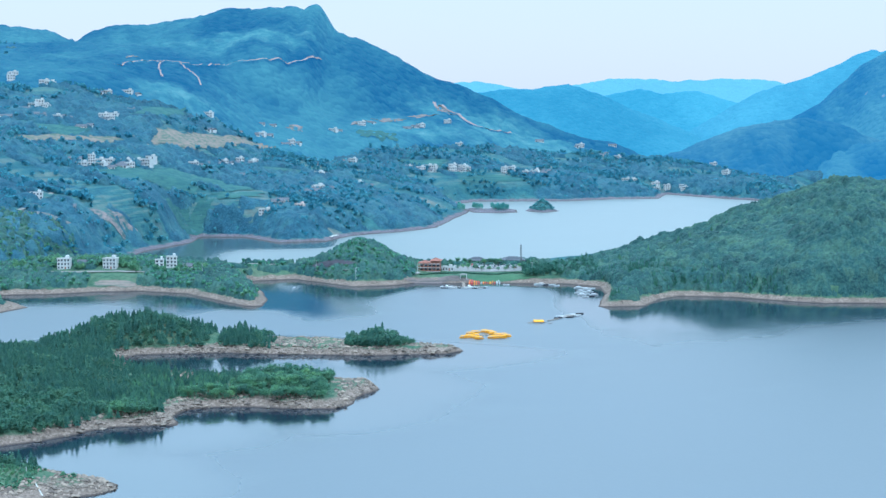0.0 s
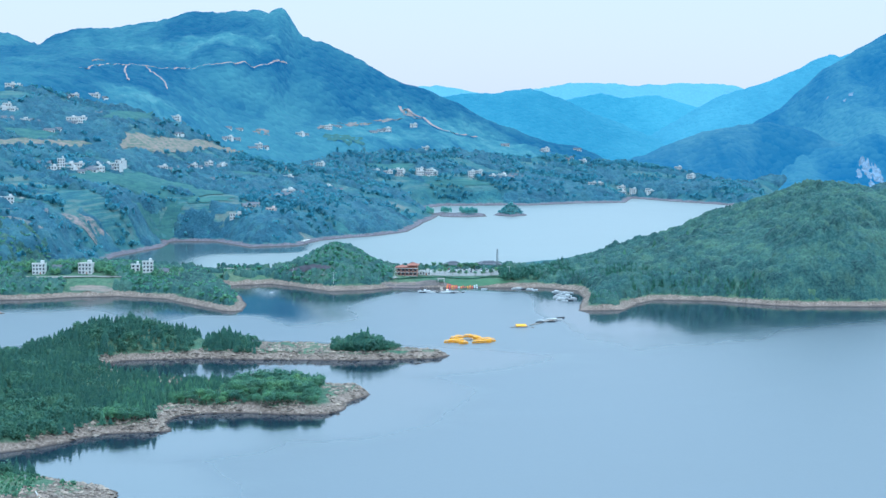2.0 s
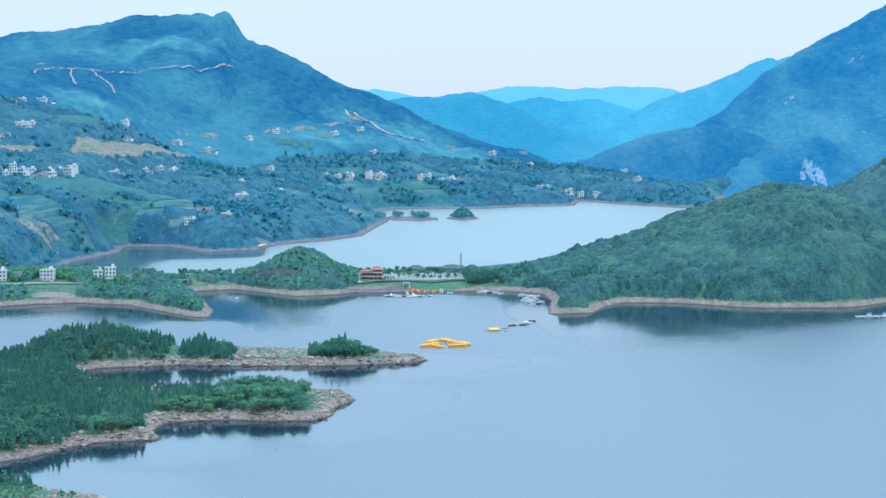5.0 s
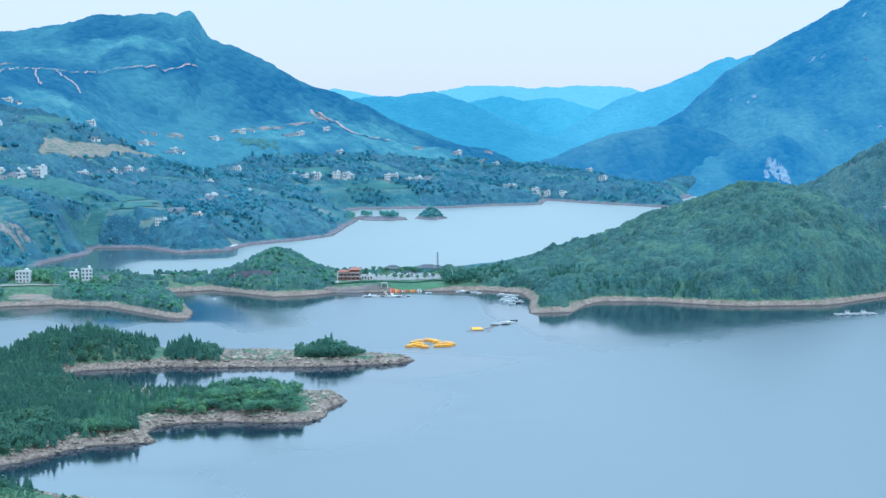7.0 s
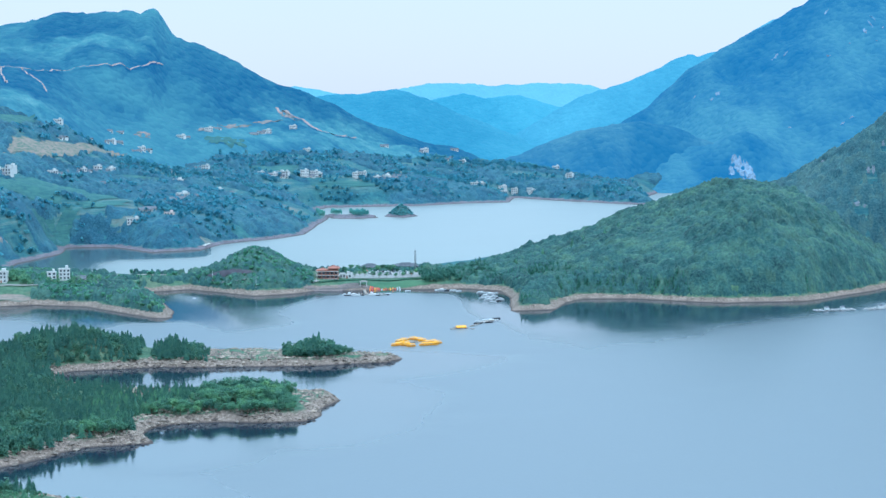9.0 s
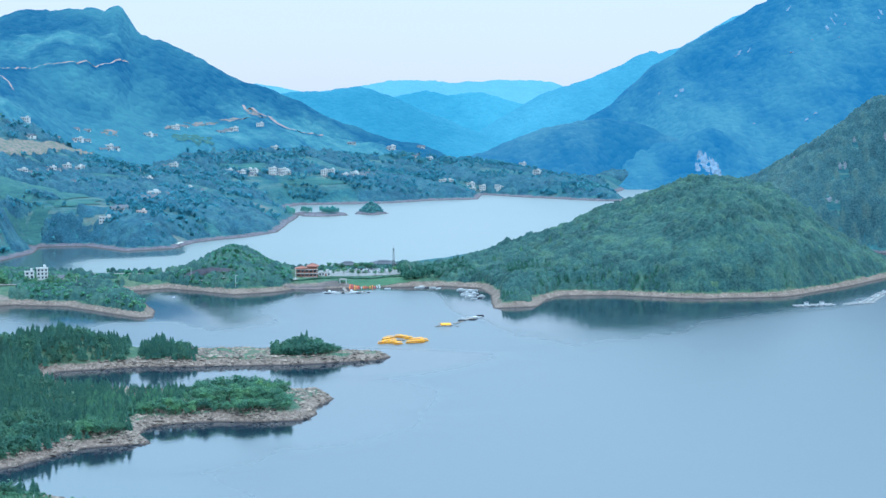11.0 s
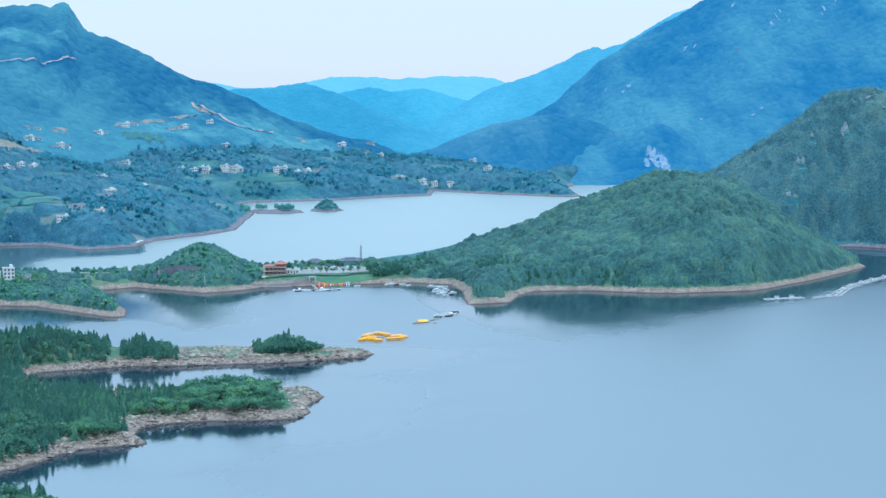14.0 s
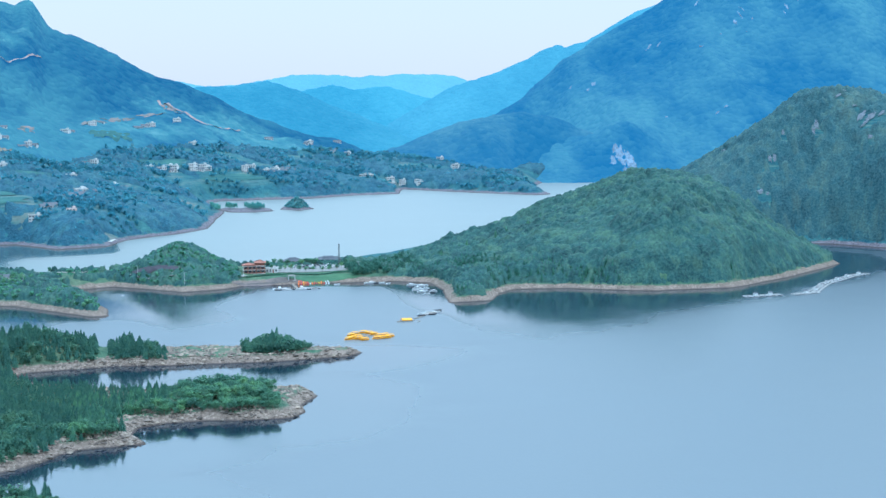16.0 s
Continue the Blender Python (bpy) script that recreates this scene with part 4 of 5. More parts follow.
# small islands in the upper lake
wx2, wy2, wz2, rng = scatter(20, 150, 1925, 2000, 3.5, 18, lambda x, y, z: z > 2.2)
spit = wx2 < 96
joined("islet_scrub", "low green scrub on a round islet", SHRUBS, rows_of(wx2, wy2, wz2, rng.uniform(2.0, 3.2, len(wx2)), np.full(len(wx2), 1.6))[~spit], M_HAZY_WOODS)
joined("spit_trees", "slim pale trees on a low spit", SHRUBS, rows_of(wx2, wy2, wz2 + 1.0, rng.uniform(4.5, 7.5, len(wx2)), np.full(len(wx2), 0.6))[spit & (rng.random(len(wx2)) < 0.85)], M_HAZY_WOODS)
for n in range(16):      # single firs on the skyline of the hill
    x, y = 128 + n * 9 + 5 * math.sin(n * 2.3), 1262 + 6 * math.cos(n * 1.7)
    t = copy_thing(fir_kinds[n % 4], pose(x, y, float(height(np.array([x]), np.array([y]))[0]), 0, 0, n * 40))
    tall_fir = 5.5 + 2.5 * ((n * 7) % 5) / 5
    t.scale = (tall_fir * 1.3, tall_fir * 1.3, tall_fir)
    tagged(t, "dark green fir tree on the crest of the hill", group="firs on the crest")


# stones on the near banks
def stone(seed):
    rng = np.random.default_rng(seed)
    v = np.array([(-1, 0, 0), (1, 0, 0), (0, -1, 0), (0, 1, 0), (0, 0, -1), (0, 0, 1), (0.65, 0.6, 0.3), (-0.6, 0.65, 0.2)], float)
    v = v * rng.uniform(0.7, 1.2, v.shape)
    f = [(0, 2, 5), (2, 1, 5), (1, 6, 5), (6, 3, 5), (3, 7, 5), (7, 0, 5), (2, 0, 4), (1, 2, 4), (6, 1, 4), (3, 6, 4), (7, 3, 4), (0, 7, 4)]
    return v, np.array(f)


bx, by, bz, rng = scatter(-260, 20, 560, 930, 1.5, 19, lambda x, y, z: (z > 0.1) & (z < 4.4) & (vnoise(x / 6, y / 6, 4) > -0.45))
joined("bank_stones", "pale broken stones on the bare lake bank", [stone(k) for k in range(6)],
       np.stack([bx, by, bz, 0.22 + 0.75 * rng.random(len(bx)) ** 2.5, rng.uniform(1.2, 2.4, len(bx))], 1), M_ROCK, "stones")


# ---------------------------------------------------------------- small builders
def part(name, bm, material, parent, label=""):
    me = bpy.data.meshes.new(name)
    bm.to_mesh(me)
    bm.free()
    me.materials.append(material)
    ob = new(name, me)
    ob.parent = parent
    return tagged(ob, label)


def box(bm, x0, x1, y0, y1, z0, z1, taper=0.0):
    """A box; taper draws the top in on all sides."""
    t = taper
    v = [bm.verts.new(c) for c in ((x0, y0, z0), (x1, y0, z0), (x1, y1, z0), (x0, y1, z0),
                                   (x0 + t, y0 + t, z1), (x1 - t, y0 + t, z1), (x1 - t, y1 - t, z1), (x0 + t, y1 - t, z1))]
    for f in ((3, 2, 1, 0), (4, 5, 6, 7), (0, 1, 5, 4), (1, 2, 6, 5), (2, 3, 7, 6), (3, 0, 4, 7)):
        bm.faces.new([v[k] for k in f])
    return bm


def boxes(*dims, bevel=0.0):
    bm = bmesh.new()
    for d in dims:
        box(bm, *d)
    if bevel:
        bmesh.ops.bevel(bm, geom=bm.edges[:], offset=bevel, segments=1, affect="EDGES")
    return bm


def tube(bm, a, b, ra, rb, sides=8):
    a, b = Vector(a), Vector(b)
    t = (b - a).normalized()
    u = t.orthogonal().normalized()
    v = t.cross(u)
    rings = []
    for p, r in ((a, ra), (b, rb)):
        rings.append([bm.verts.new(p + r * (math.cos(6.2832 * k / sides) * u + math.sin(6.2832 * k / sides) * v)) for k in range(sides)])
    for k in range(sides):
        bm.faces.new((rings[0][k], rings[0][(k + 1) % sides], rings[1][(k + 1) % sides], rings[1][k]))
    bm.faces.new(rings[0][::-1])
    bm.faces.new(rings[1])
    return bm


def tubes(*rods, sides=8):
    bm = bmesh.new()
    for r in rods:
        tube(bm, *r, sides=sides)
    return bm


def gable(x0, x1, y0, y1, z0, rise, over=0.4, thick=0.18):
    """A ridged roof with eaves, ridge along x, closed and thick."""
    bm = bmesh.new()
    ym = (y0 + y1) / 2
    drop = rise * over / ((y1 - y0) / 2)
    prof = [(y0 - over, z0 - drop), (ym, z0 + rise), (y1 + over, z0 - drop), (y1 + over, z0 - drop + thick), (ym, z0 + rise + thick), (y0 - over, z0 - drop + thick)]
    a = [bm.verts.new((x0 - over, y, z)) for y, z in prof]
    b = [bm.verts.new((x1 + over, y, z)) for y, z in prof]
    n = len(prof)
    for k in range(n):
        bm.faces.new((a[k], a[(k + 1) % n], b[(k + 1) % n], b[k]))
    bm.faces.new((a[0], a[5], a[4], a[1]))
    bm.faces.new((a[1], a[4], a[3], a[2]))
    bm.faces.new((b[1], b[4], b[5], b[0]))
    bm.faces.new((b[2], b[3], b[4], b[1]))
    bmesh.ops.recalc_face_normals(bm, faces=bm.faces[:])
    return bm


def hip(x0, x1, y0, y1, z0, rise, over=0.6, thick=0.2):
    """A hipped roof with eaves."""
    bm = bmesh.new()
    x0, x1, y0, y1 = x0 - over, x1 + over, y0 - over, y1 + over
    half = (y1 - y0) / 2
    low = [bm.verts.new(c) for c in ((x0, y0, z0), (x1, y0, z0), (x1, y1, z0), (x0, y1, z0))]
    eave = [bm.verts.new((v.co.x, v.co.y, z0 + thick)) for v in low]
    r0, r1 = bm.verts.new((x0 + half, y0 + half, z0 + rise)), bm.verts.new((x1 - half, y0 + half, z0 + rise))
    bm.faces.new(low[::-1])
    for k in range(4):
        bm.faces.new((low[k], low[(k + 1) % 4], eave[(k + 1) % 4], eave[k]))
    bm.faces.new((eave[0], eave[1], r1, r0))
    bm.faces.new((eave[1], eave[2], r1))
    bm.faces.new((eave[2], eave[3], r0, r1))
    bm.faces.new((eave[3], eave[0], r0))
    return bm


def ground_at(x, y):
    return float(height(np.array([float(x)]), np.array([float(y)]))[0])


def seat_on(x, y, w, d):
    """The lowest ground under a footprint, so that nothing floats."""
    xs, ys = np.meshgrid([x - w / 2, x, x + w / 2], [y - d / 2, y, y + d / 2])
    return float(height(xs, ys).min())


def glassy(name, colour):
    m, nt, b = blank(name, 0.12, 0.6)
    v = nt.nodes.new("ShaderNodeTexCoord").outputs["Object"]
    nt.links.new(ramp(nt, grain(nt, 2.5, 2, v), [(0.35, tuple(c * 0.6 for c in colour)), (0.65, colour)]), b.inputs["Base Color"])
    return m


M_WHITE = paint("white_plaster", (0.52, 0.525, 0.52), 0.8, 0.10, 3.0, 0.2)
M_GREY = paint("grey_plaster", (0.48, 0.48, 0.47), 0.85, 0.12, 3.0, 0.2)
M_PINK = paint("pale_pink_plaster", (0.60, 0.46, 0.42), 0.85, 0.12, 3.0, 0.2)
M_REDWALL = paint("red_brown_wall", (0.26, 0.11, 0.08), 0.7, 0.14, 2.0)
M_REDROOF = paint("terracotta_roof", (0.31, 0.12, 0.085), 0.75, 0.16, 1.5)
M_SLATE = paint("dark_tile_roof", (0.10, 0.11, 0.13), 0.7, 0.2, 1.5)
M_SLAB = paint("concrete", (0.46, 0.45, 0.42), 0.88, 0.14, 2.5, 0.2)
M_PALE = paint("pale_concrete", (0.23, 0.225, 0.21), 0.88, 0.12, 4.0, 0.2)
M_GLASS = glassy("window_glass", (0.05, 0.07, 0.09))
M_YELLOW = paint("yellow_canvas", (0.86, 0.38, 0.02), 0.6, 0.12, 1.5)
M_ORANGE = paint("orange_plastic", (0.78, 0.20, 0.03), 0.45, 0.10, 1.0)
M_RED = paint("red_plastic", (0.60, 0.05, 0.04), 0.45, 0.10, 1.0)
M_HULL = paint("white_hull", (0.52, 0.54, 0.55), 0.4, 0.10, 1.5)
M_DARK = paint("tarred_wood", (0.045, 0.05, 0.06), 0.8, 0.2, 1.0)
M_PLANK = paint("weathered_planks", (0.26, 0.21, 0.17), 0.85, 0.2, 1.0)
M_PALEPLANK = paint("sun_bleached_planks", (0.46, 0.45, 0.44), 0.85, 0.2, 1.0)
M_FLOAT = paint("float_drum", (0.66, 0.67, 0.67), 0.5, 0.15, 0.8)
M_STEEL = paint("galvanised_steel", (0.36, 0.38, 0.40), 0.45, 0.12, 1.0, 0.5, 0.7)
M_MAST = paint("weathered_steel", (0.13, 0.14, 0.15), 0.6, 0.15, 1.0, 0.4, 0.4)
M_TYRE = paint("tyre_rubber", (0.02, 0.02, 0.02), 0.85, 0.1, 0.3)


def terraced(name, soil, green, share):
    """Fields in long narrow terraces: strips of soil and growth along the contour."""
    m, nt, b = blank(name, 0.95, 0.1)
    v = nt.nodes.new("ShaderNodeVectorMath")
    v.operation = "MULTIPLY"
    v.inputs[1].default_value = (0.025, 0.10, 0.5)
    nt.links.new(place_of(nt), v.inputs[0])
    strips = ramp(nt, grain(nt, 1.0, 4, v.outputs[0], 0.65), [(share - 0.1, green), (share, tuple((p + q) / 2 for p, q in zip(soil, green))), (share + 0.1, soil)])
    fine = ramp(nt, grain(nt, 3.0, 4, rough=0.7), [(0.3, tuple(0.6 * c for c in green)), (0.7, tuple(1.1 * c for c in soil))])
    nt.links.new(blend(nt, 0.28, strips, fine), b.inputs["Base Color"])
    relief(nt, b, grain(nt, 2.5, 4), 0.5, 0.8)
    return m


# red earth paled by haze mixed into its colour
M_HAZY_EARTH = paint("bare_red_earth", (0.30, 0.235, 0.225), 0.95, 0.16, 9.0, 0.1)
M_STUBBLE = terraced("dry_terraced_field", (0.25, 0.190, 0.165), (0.065, 0.125, 0.10), 0.49)
# crop greens made bluish, distance haze painted in
M_HAZY_CROP = terraced("green_crop_field", (0.058, 0.142, 0.128), (0.030, 0.094, 0.108), 0.5)
M_MUD = terraced("brown_lake_mud", (0.215, 0.165, 0.155), (0.085, 0.082, 0.078), 0.48)
M_REDBANK = terraced("red_earth_banks", (0.27, 0.205, 0.195), (0.040, 0.105, 0.112), 0.50)
M_CUT = paint("dark_brown_earth", (0.070, 0.066, 0.080), 0.95, 0.25, 5.0, 0.1)
M_PLAZA = paint("worn_plaza_concrete", (0.24, 0.24, 0.23), 0.88, 0.16, 6.0, 0.2)
M_LAWN = terraced("bank_lawn", (0.078, 0.152, 0.086), (0.045, 0.112, 0.070), 0.5)
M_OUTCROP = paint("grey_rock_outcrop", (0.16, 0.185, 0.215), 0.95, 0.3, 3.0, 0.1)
# limestone tinted blue to carry the haze of the mountain round it
M_HAZY_SCAR = paint("haze_blue_limestone", (0.18, 0.26, 0.35), 0.95, 0.30, 9.0, 0.1)


# ---------------------------------------------------------------- fields, roads and rock faces laid on the slopes
def field(name, label, category, material, cx, cy, rx, ry, turn=0.0, seed=0, lift=0.5, ragged=0.25, terraces=0.0):
    """A patch with an uneven outline that follows the slope; terraces steps it."""
    r, a = np.meshgrid(np.linspace(0.0, 1, 14), np.linspace(0, 2 * math.pi, 49))
    k = 1 + ragged * fbm(np.cos(a) * 3 + seed, np.sin(a) * 3, 1.3, 3, 200 + seed)
    u, v = rx * r * k * np.cos(a), ry * r * k * np.sin(a)
    c, s = math.cos(radians(turn)), math.sin(radians(turn))
    x, y = cx + u * c - v * s, cy + u * s + v * c
    z = surface(x, y) + lift
    if terraces:
        z = z + 0.35 * terraces * np.abs(((z / terraces) % 1.0) - 0.5)
    return tagged(sheet(name, x, y, z, material), label, category, kind="structure")


def lane(name, label, material, points, width, lift=0.35):
    """A road that follows the slope along a line of plan points."""
    pts = np.array(points, float)
    at = np.r_[0, np.cumsum(np.hypot(*np.diff(pts, axis=0).T))]
    s = np.linspace(0, at[-1], max(8, int(at[-1] / 6)))
    x, y = np.interp(s, at, pts[:, 0]), np.interp(s, at, pts[:, 1])
    for _ in range(3):
        x[1:-1], y[1:-1] = (x[:-2] + 2 * x[1:-1] + x[2:]) / 4, (y[:-2] + 2 * y[1:-1] + y[2:]) / 4
    dx, dy = np.gradient(x), np.gradient(y)
    n = np.hypot(dx, dy)
    w = np.linspace(-0.5, 0.5, 4)[:, None] * width
    gx2, gy2 = x[None] - w * (dy / n)[None], y[None] + w * (dx / n)[None]
    gz2 = surface(gx2, gy2)
    gz2 = np.maximum(gz2, gz2.mean(0)[None]) + lift
    return tagged(sheet(name, gx2, gy2, gz2, material), label, "road", kind="structure")


for n, (cx, cy, rx, ry, turn) in enumerate(STUBBLE_FIELDS):
    field("terraced_field", "dry tan terraced field on the slope", "field", M_STUBBLE, cx, cy, rx, ry, turn, n, ragged=0.6, terraces=2.5)
for n, (cx, cy, rx, ry, turn) in enumerate(CROP_FIELDS):
    field("crop_field", "green crop field among hedgerow trees", "field", M_HAZY_CROP, cx, cy, rx, ry, turn, 20 + n, ragged=0.6, terraces=3.0)
for n, (cx, cy, rx, ry, turn) in enumerate(EARTH_CUTS):
    field("earth_cut", "bare reddish earth cut into the slope", "bare earth", M_REDBANK, cx, cy, rx, ry, turn, 40 + n, ragged=0.9)
for n, (cx, cy, rx, ry, turn) in enumerate(HILL_CUTS):
    field("earth_cut", "dark brown earth cut at the foot of the small hill", "bare earth", M_CUT, cx, cy, rx, ry, turn, 55 + n, 0.4, 0.35)
lane("road_1", "pale dirt road cut across the mountain", M_HAZY_EARTH, [(-15, 2504), (0, 2466), (18, 2464), (30, 2439), (43, 2426), (60, 2419), (83, 2444), (105, 2456)], 5, 1.6)
lane("road_7", "pale road cut high across the wooded mountain", M_HAZY_EARTH, [(-419, 2018), (-405, 2093), (-393, 2132), (-384, 2185), (-368, 2184), (-353, 2186), (-333, 2209), (-318, 2267), (-311, 2300), (-299, 2304), (-274, 2308), (-252, 2324), (-229, 2351), (-207, 2377), (-186, 2436)], 2.6, 3.2)
lane("road_8", "zigzag track cut below the mountain road", M_HAZY_EARTH, [(-361, 2186), (-342, 2138), (-328, 2125), (-317, 2077)], 2.0, 3.0)
lane("road_9", "second short track below the mountain road", M_HAZY_EARTH, [(-387, 2181), (-376, 2101), (-360, 2039)], 2.0, 3.0)
lane("road_2", "white concrete lane winding up to a house", M_PALE, [(-364, 1352), (-356, 1375), (-357, 1407), (-357, 1434), (-358, 1460)], 4)
lane("road_3", "concrete road along the houses", M_PALE, [(-330, 1190), (-288, 1189), (-252, 1191), (-214, 1197), (-190, 1205)], 4.5)
lane("road_4", "pale road along the causeway", M_PALE, [(-190, 1300), (-150, 1299), (-116, 1296)], 5)
lane("road_5", "concrete lakeside road round the small hill", M_PALE, [(-116, 1262), (-96, 1236), (-70, 1218), (-40, 1226), (-18, 1240)], 4.0, 0.25)
lane("road_10", "short white concrete slip down the far bank", M_SLAB, [(-107, 1604), (-111, 1593), (-113, 1584)], 3.5, 0.4)
lane("road_11", "narrow trodden path over the grassy spit", M_SLAB, [(-155.5, 586), (-154, 583), (-150.5, 575), (-146.6, 568.3)], 0.5, 0.15)
field("sandy_bank", "tan sandy bank below the lawn", "bank", M_STUBBLE, -243, 1172, 17, 3.5, 3, 8, 0.25, 0.45)
lane("road_6", "white concrete drive on the bank", M_PALE, [(-355, 1235), (-338, 1243), (-336, 1254), (-346, 1262)], 5)

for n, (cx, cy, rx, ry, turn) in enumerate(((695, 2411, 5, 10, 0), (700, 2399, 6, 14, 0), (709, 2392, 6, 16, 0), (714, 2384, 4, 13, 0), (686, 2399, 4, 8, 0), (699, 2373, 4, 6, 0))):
    field("rock_face", "pale bare limestone cliff above the lake", "cliff", M_HAZY_SCAR, cx, cy, rx, ry, turn, 60 + n, 1.2, 0.5)
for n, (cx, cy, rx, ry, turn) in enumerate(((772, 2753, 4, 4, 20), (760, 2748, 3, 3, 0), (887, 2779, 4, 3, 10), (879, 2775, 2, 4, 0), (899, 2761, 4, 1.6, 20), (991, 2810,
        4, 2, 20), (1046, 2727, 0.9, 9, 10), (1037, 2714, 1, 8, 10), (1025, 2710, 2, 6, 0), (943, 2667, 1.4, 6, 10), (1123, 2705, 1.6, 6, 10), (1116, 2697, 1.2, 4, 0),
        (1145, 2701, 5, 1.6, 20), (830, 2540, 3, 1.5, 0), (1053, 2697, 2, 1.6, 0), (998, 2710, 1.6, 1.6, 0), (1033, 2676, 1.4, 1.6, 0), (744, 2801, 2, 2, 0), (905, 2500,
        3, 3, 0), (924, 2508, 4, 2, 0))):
    field("rock_scar", "pale rock scar on the wooded mountain", "rock", M_HAZY_SCAR, cx, cy, rx, ry, turn, 70 + n, 1.2, 0.7)
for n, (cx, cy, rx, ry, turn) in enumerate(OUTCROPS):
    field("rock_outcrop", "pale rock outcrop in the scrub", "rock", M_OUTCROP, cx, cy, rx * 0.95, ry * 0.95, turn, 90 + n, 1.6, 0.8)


# ---------------------------------------------------------------- houses
def window(parent, x, y, z, w, h, side):
    """A framed window set on a wall; side -1 faces the lake, 1 the hill."""
    f = part("window", boxes((x - w / 2 - 0.12, x + w / 2 + 0.12, y - 0.05, y + 0.05, z - h / 2 - 0.12, z + h / 2 + 0.12)), M_WHITE, parent)
    part("pane", boxes((x - w / 2, x + w / 2, y + side * 0.03, y + side * 0.075, z - h / 2, z + h / 2)), M_GLASS, f)


def house(label, w, d, floors, wall, roof="flat", bays=4, storey=3.0, group=""):
    """A plastered block with floor bands, rows of windows, a door and a roof."""
    root = tagged(new("house"), label, "house", group)
    top = floors * storey
    part("wall", boxes((-w / 2, w / 2, -d / 2, d / 2, -2.5, top), bevel=0.06), wall, root)
    for k in range(1, floors):
        part("floor_band", boxes((-w / 2 - 0.12, w / 2 + 0.12, -d / 2 - 0.12, -d / 2 + 0.1, k * storey - 0.16, k * storey + 0.1)), M_SLAB, root)
    for k in range(floors):
        for n in range(bays):
            x = -w / 2 + (n + 0.5) * w / bays
            if k == 0 and n == bays // 2:
                part("door", boxes((x - 0.55, x + 0.55, -d / 2 - 0.07, -d / 2 + 0.05, 0, 2.2)), M_REDWALL, root)
                continue
            window(root, x, -d / 2, k * storey + 1.65, w / bays * 0.52, 1.5, -1)
    if roof == "flat":
        part("roof", boxes((-w / 2 - 0.35, w / 2 + 0.35, -d / 2 - 0.35, d / 2 + 0.35, top, top + 0.25)), M_SLAB, root)
        part("parapet", boxes((-w / 2 - 0.2, w / 2 + 0.2, -d / 2 - 0.2, -d / 2, top + 0.25, top + 0.9)), wall, root)
        part("stair_head", boxes((w * 0.12, w * 0.36, -d * 0.2, d * 0.3, top + 0.25, top + 2.3)), wall, root)
    else:
        part("roof", gable(-w / 2, w / 2, -d / 2, d / 2, top, 1.9), M_REDROOF if roof == "red" else M_SLATE, root)
    return root


def stand(thing, x, y, w, d, turn=0.0, z=None):
    thing.matrix_basis = pose(x, y, seat_on(x, y, w, d) if z is None else z, 0, 0, turn)
    return thing


stand(house("grey-white three-storey house with a flat roof by the lake road", 9.6, 8, 3, M_WHITE, bays=4, storey=2.7), -289, 1201, 8, 4, 4, ground_at(-289, 1196))
stand(house("grey three-storey house with floor bands by the lake road", 10, 9, 3, M_GREY, bays=4, storey=2.7), -254, 1203, 8, 4, -4, ground_at(-254, 1198))
stand(house("tall white four-storey house among trees above the lake", 8, 8, 4, M_WHITE, bays=3, storey=2.7), -209, 1212, 6, 4, 8, ground_at(-209, 1207) - 1)
stand(house("white three-storey annex with a flat roof among trees", 6.5, 7, 3, M_WHITE, bays=2, storey=2.6), -218, 1210, 6, 4, 8, ground_at(-218, 1206) - 0.8)
stand(house("small white house with a dark ridged roof", 8, 6, 1, M_WHITE, "dark", bays=3), -197, 1214, 6, 4, -10)
stand(house("long low white shed with a dark roof", 7, 4, 1, M_WHITE, "dark", bays=3, storey=2.4), -277, 1207, 6, 3, 0, ground_at(-277, 1204))

VILLAGE = [house("white village house with a flat roof on the slope", 11, 8, 2, M_WHITE, bays=4, group="village houses"),
           house("white three-storey village house on the slope", 9, 8, 3, M_WHITE, bays=3, group="village houses"),
           house("white village house with a dark ridged roof", 13, 8, 1, M_WHITE, "dark", bays=4, group="village houses"),
           house("pale pink two-storey village house on the slope", 9, 8, 2, M_PINK, bays=3, group="village houses"),
           house("grey village house with a flat roof on the slope", 12, 9, 2, M_GREY, bays=4, group="village houses")]
WEST_SPOTS = [(-453, 1759, 0), (-448, 1765, 1), (-442, 1762, 0), (-441, 1734, 2), (-428, 1732, 2), (-423, 1734, 0), (-415, 1746, 2), (-378, 1768, 2), (-373, 1771, 0),
        (-364, 1846, 2), (-411, 1899, 2), (-404, 1911, 0), (-385, 1939, 4), (-377, 1945, 2), (-474, 1890, 4), (-466, 1887, 0), (-513, 1887, 1), (-360, 1579, 0), (-343,
        1589, 0), (-337, 1591, 2), (-326, 1604, 2), (-321, 1614, 0), (-316, 1640, 2), (-309, 1656, 1), (-275, 1740, 0), (-271, 1748, 2), (-255, 1785, 2), (-249, 1793, 0),
        (-245, 1799, 2), (-235, 1825, 1), (-230, 1837, 2), (-225, 1849, 0), (-469, 1702, 2), (-295, 1995, 0)]
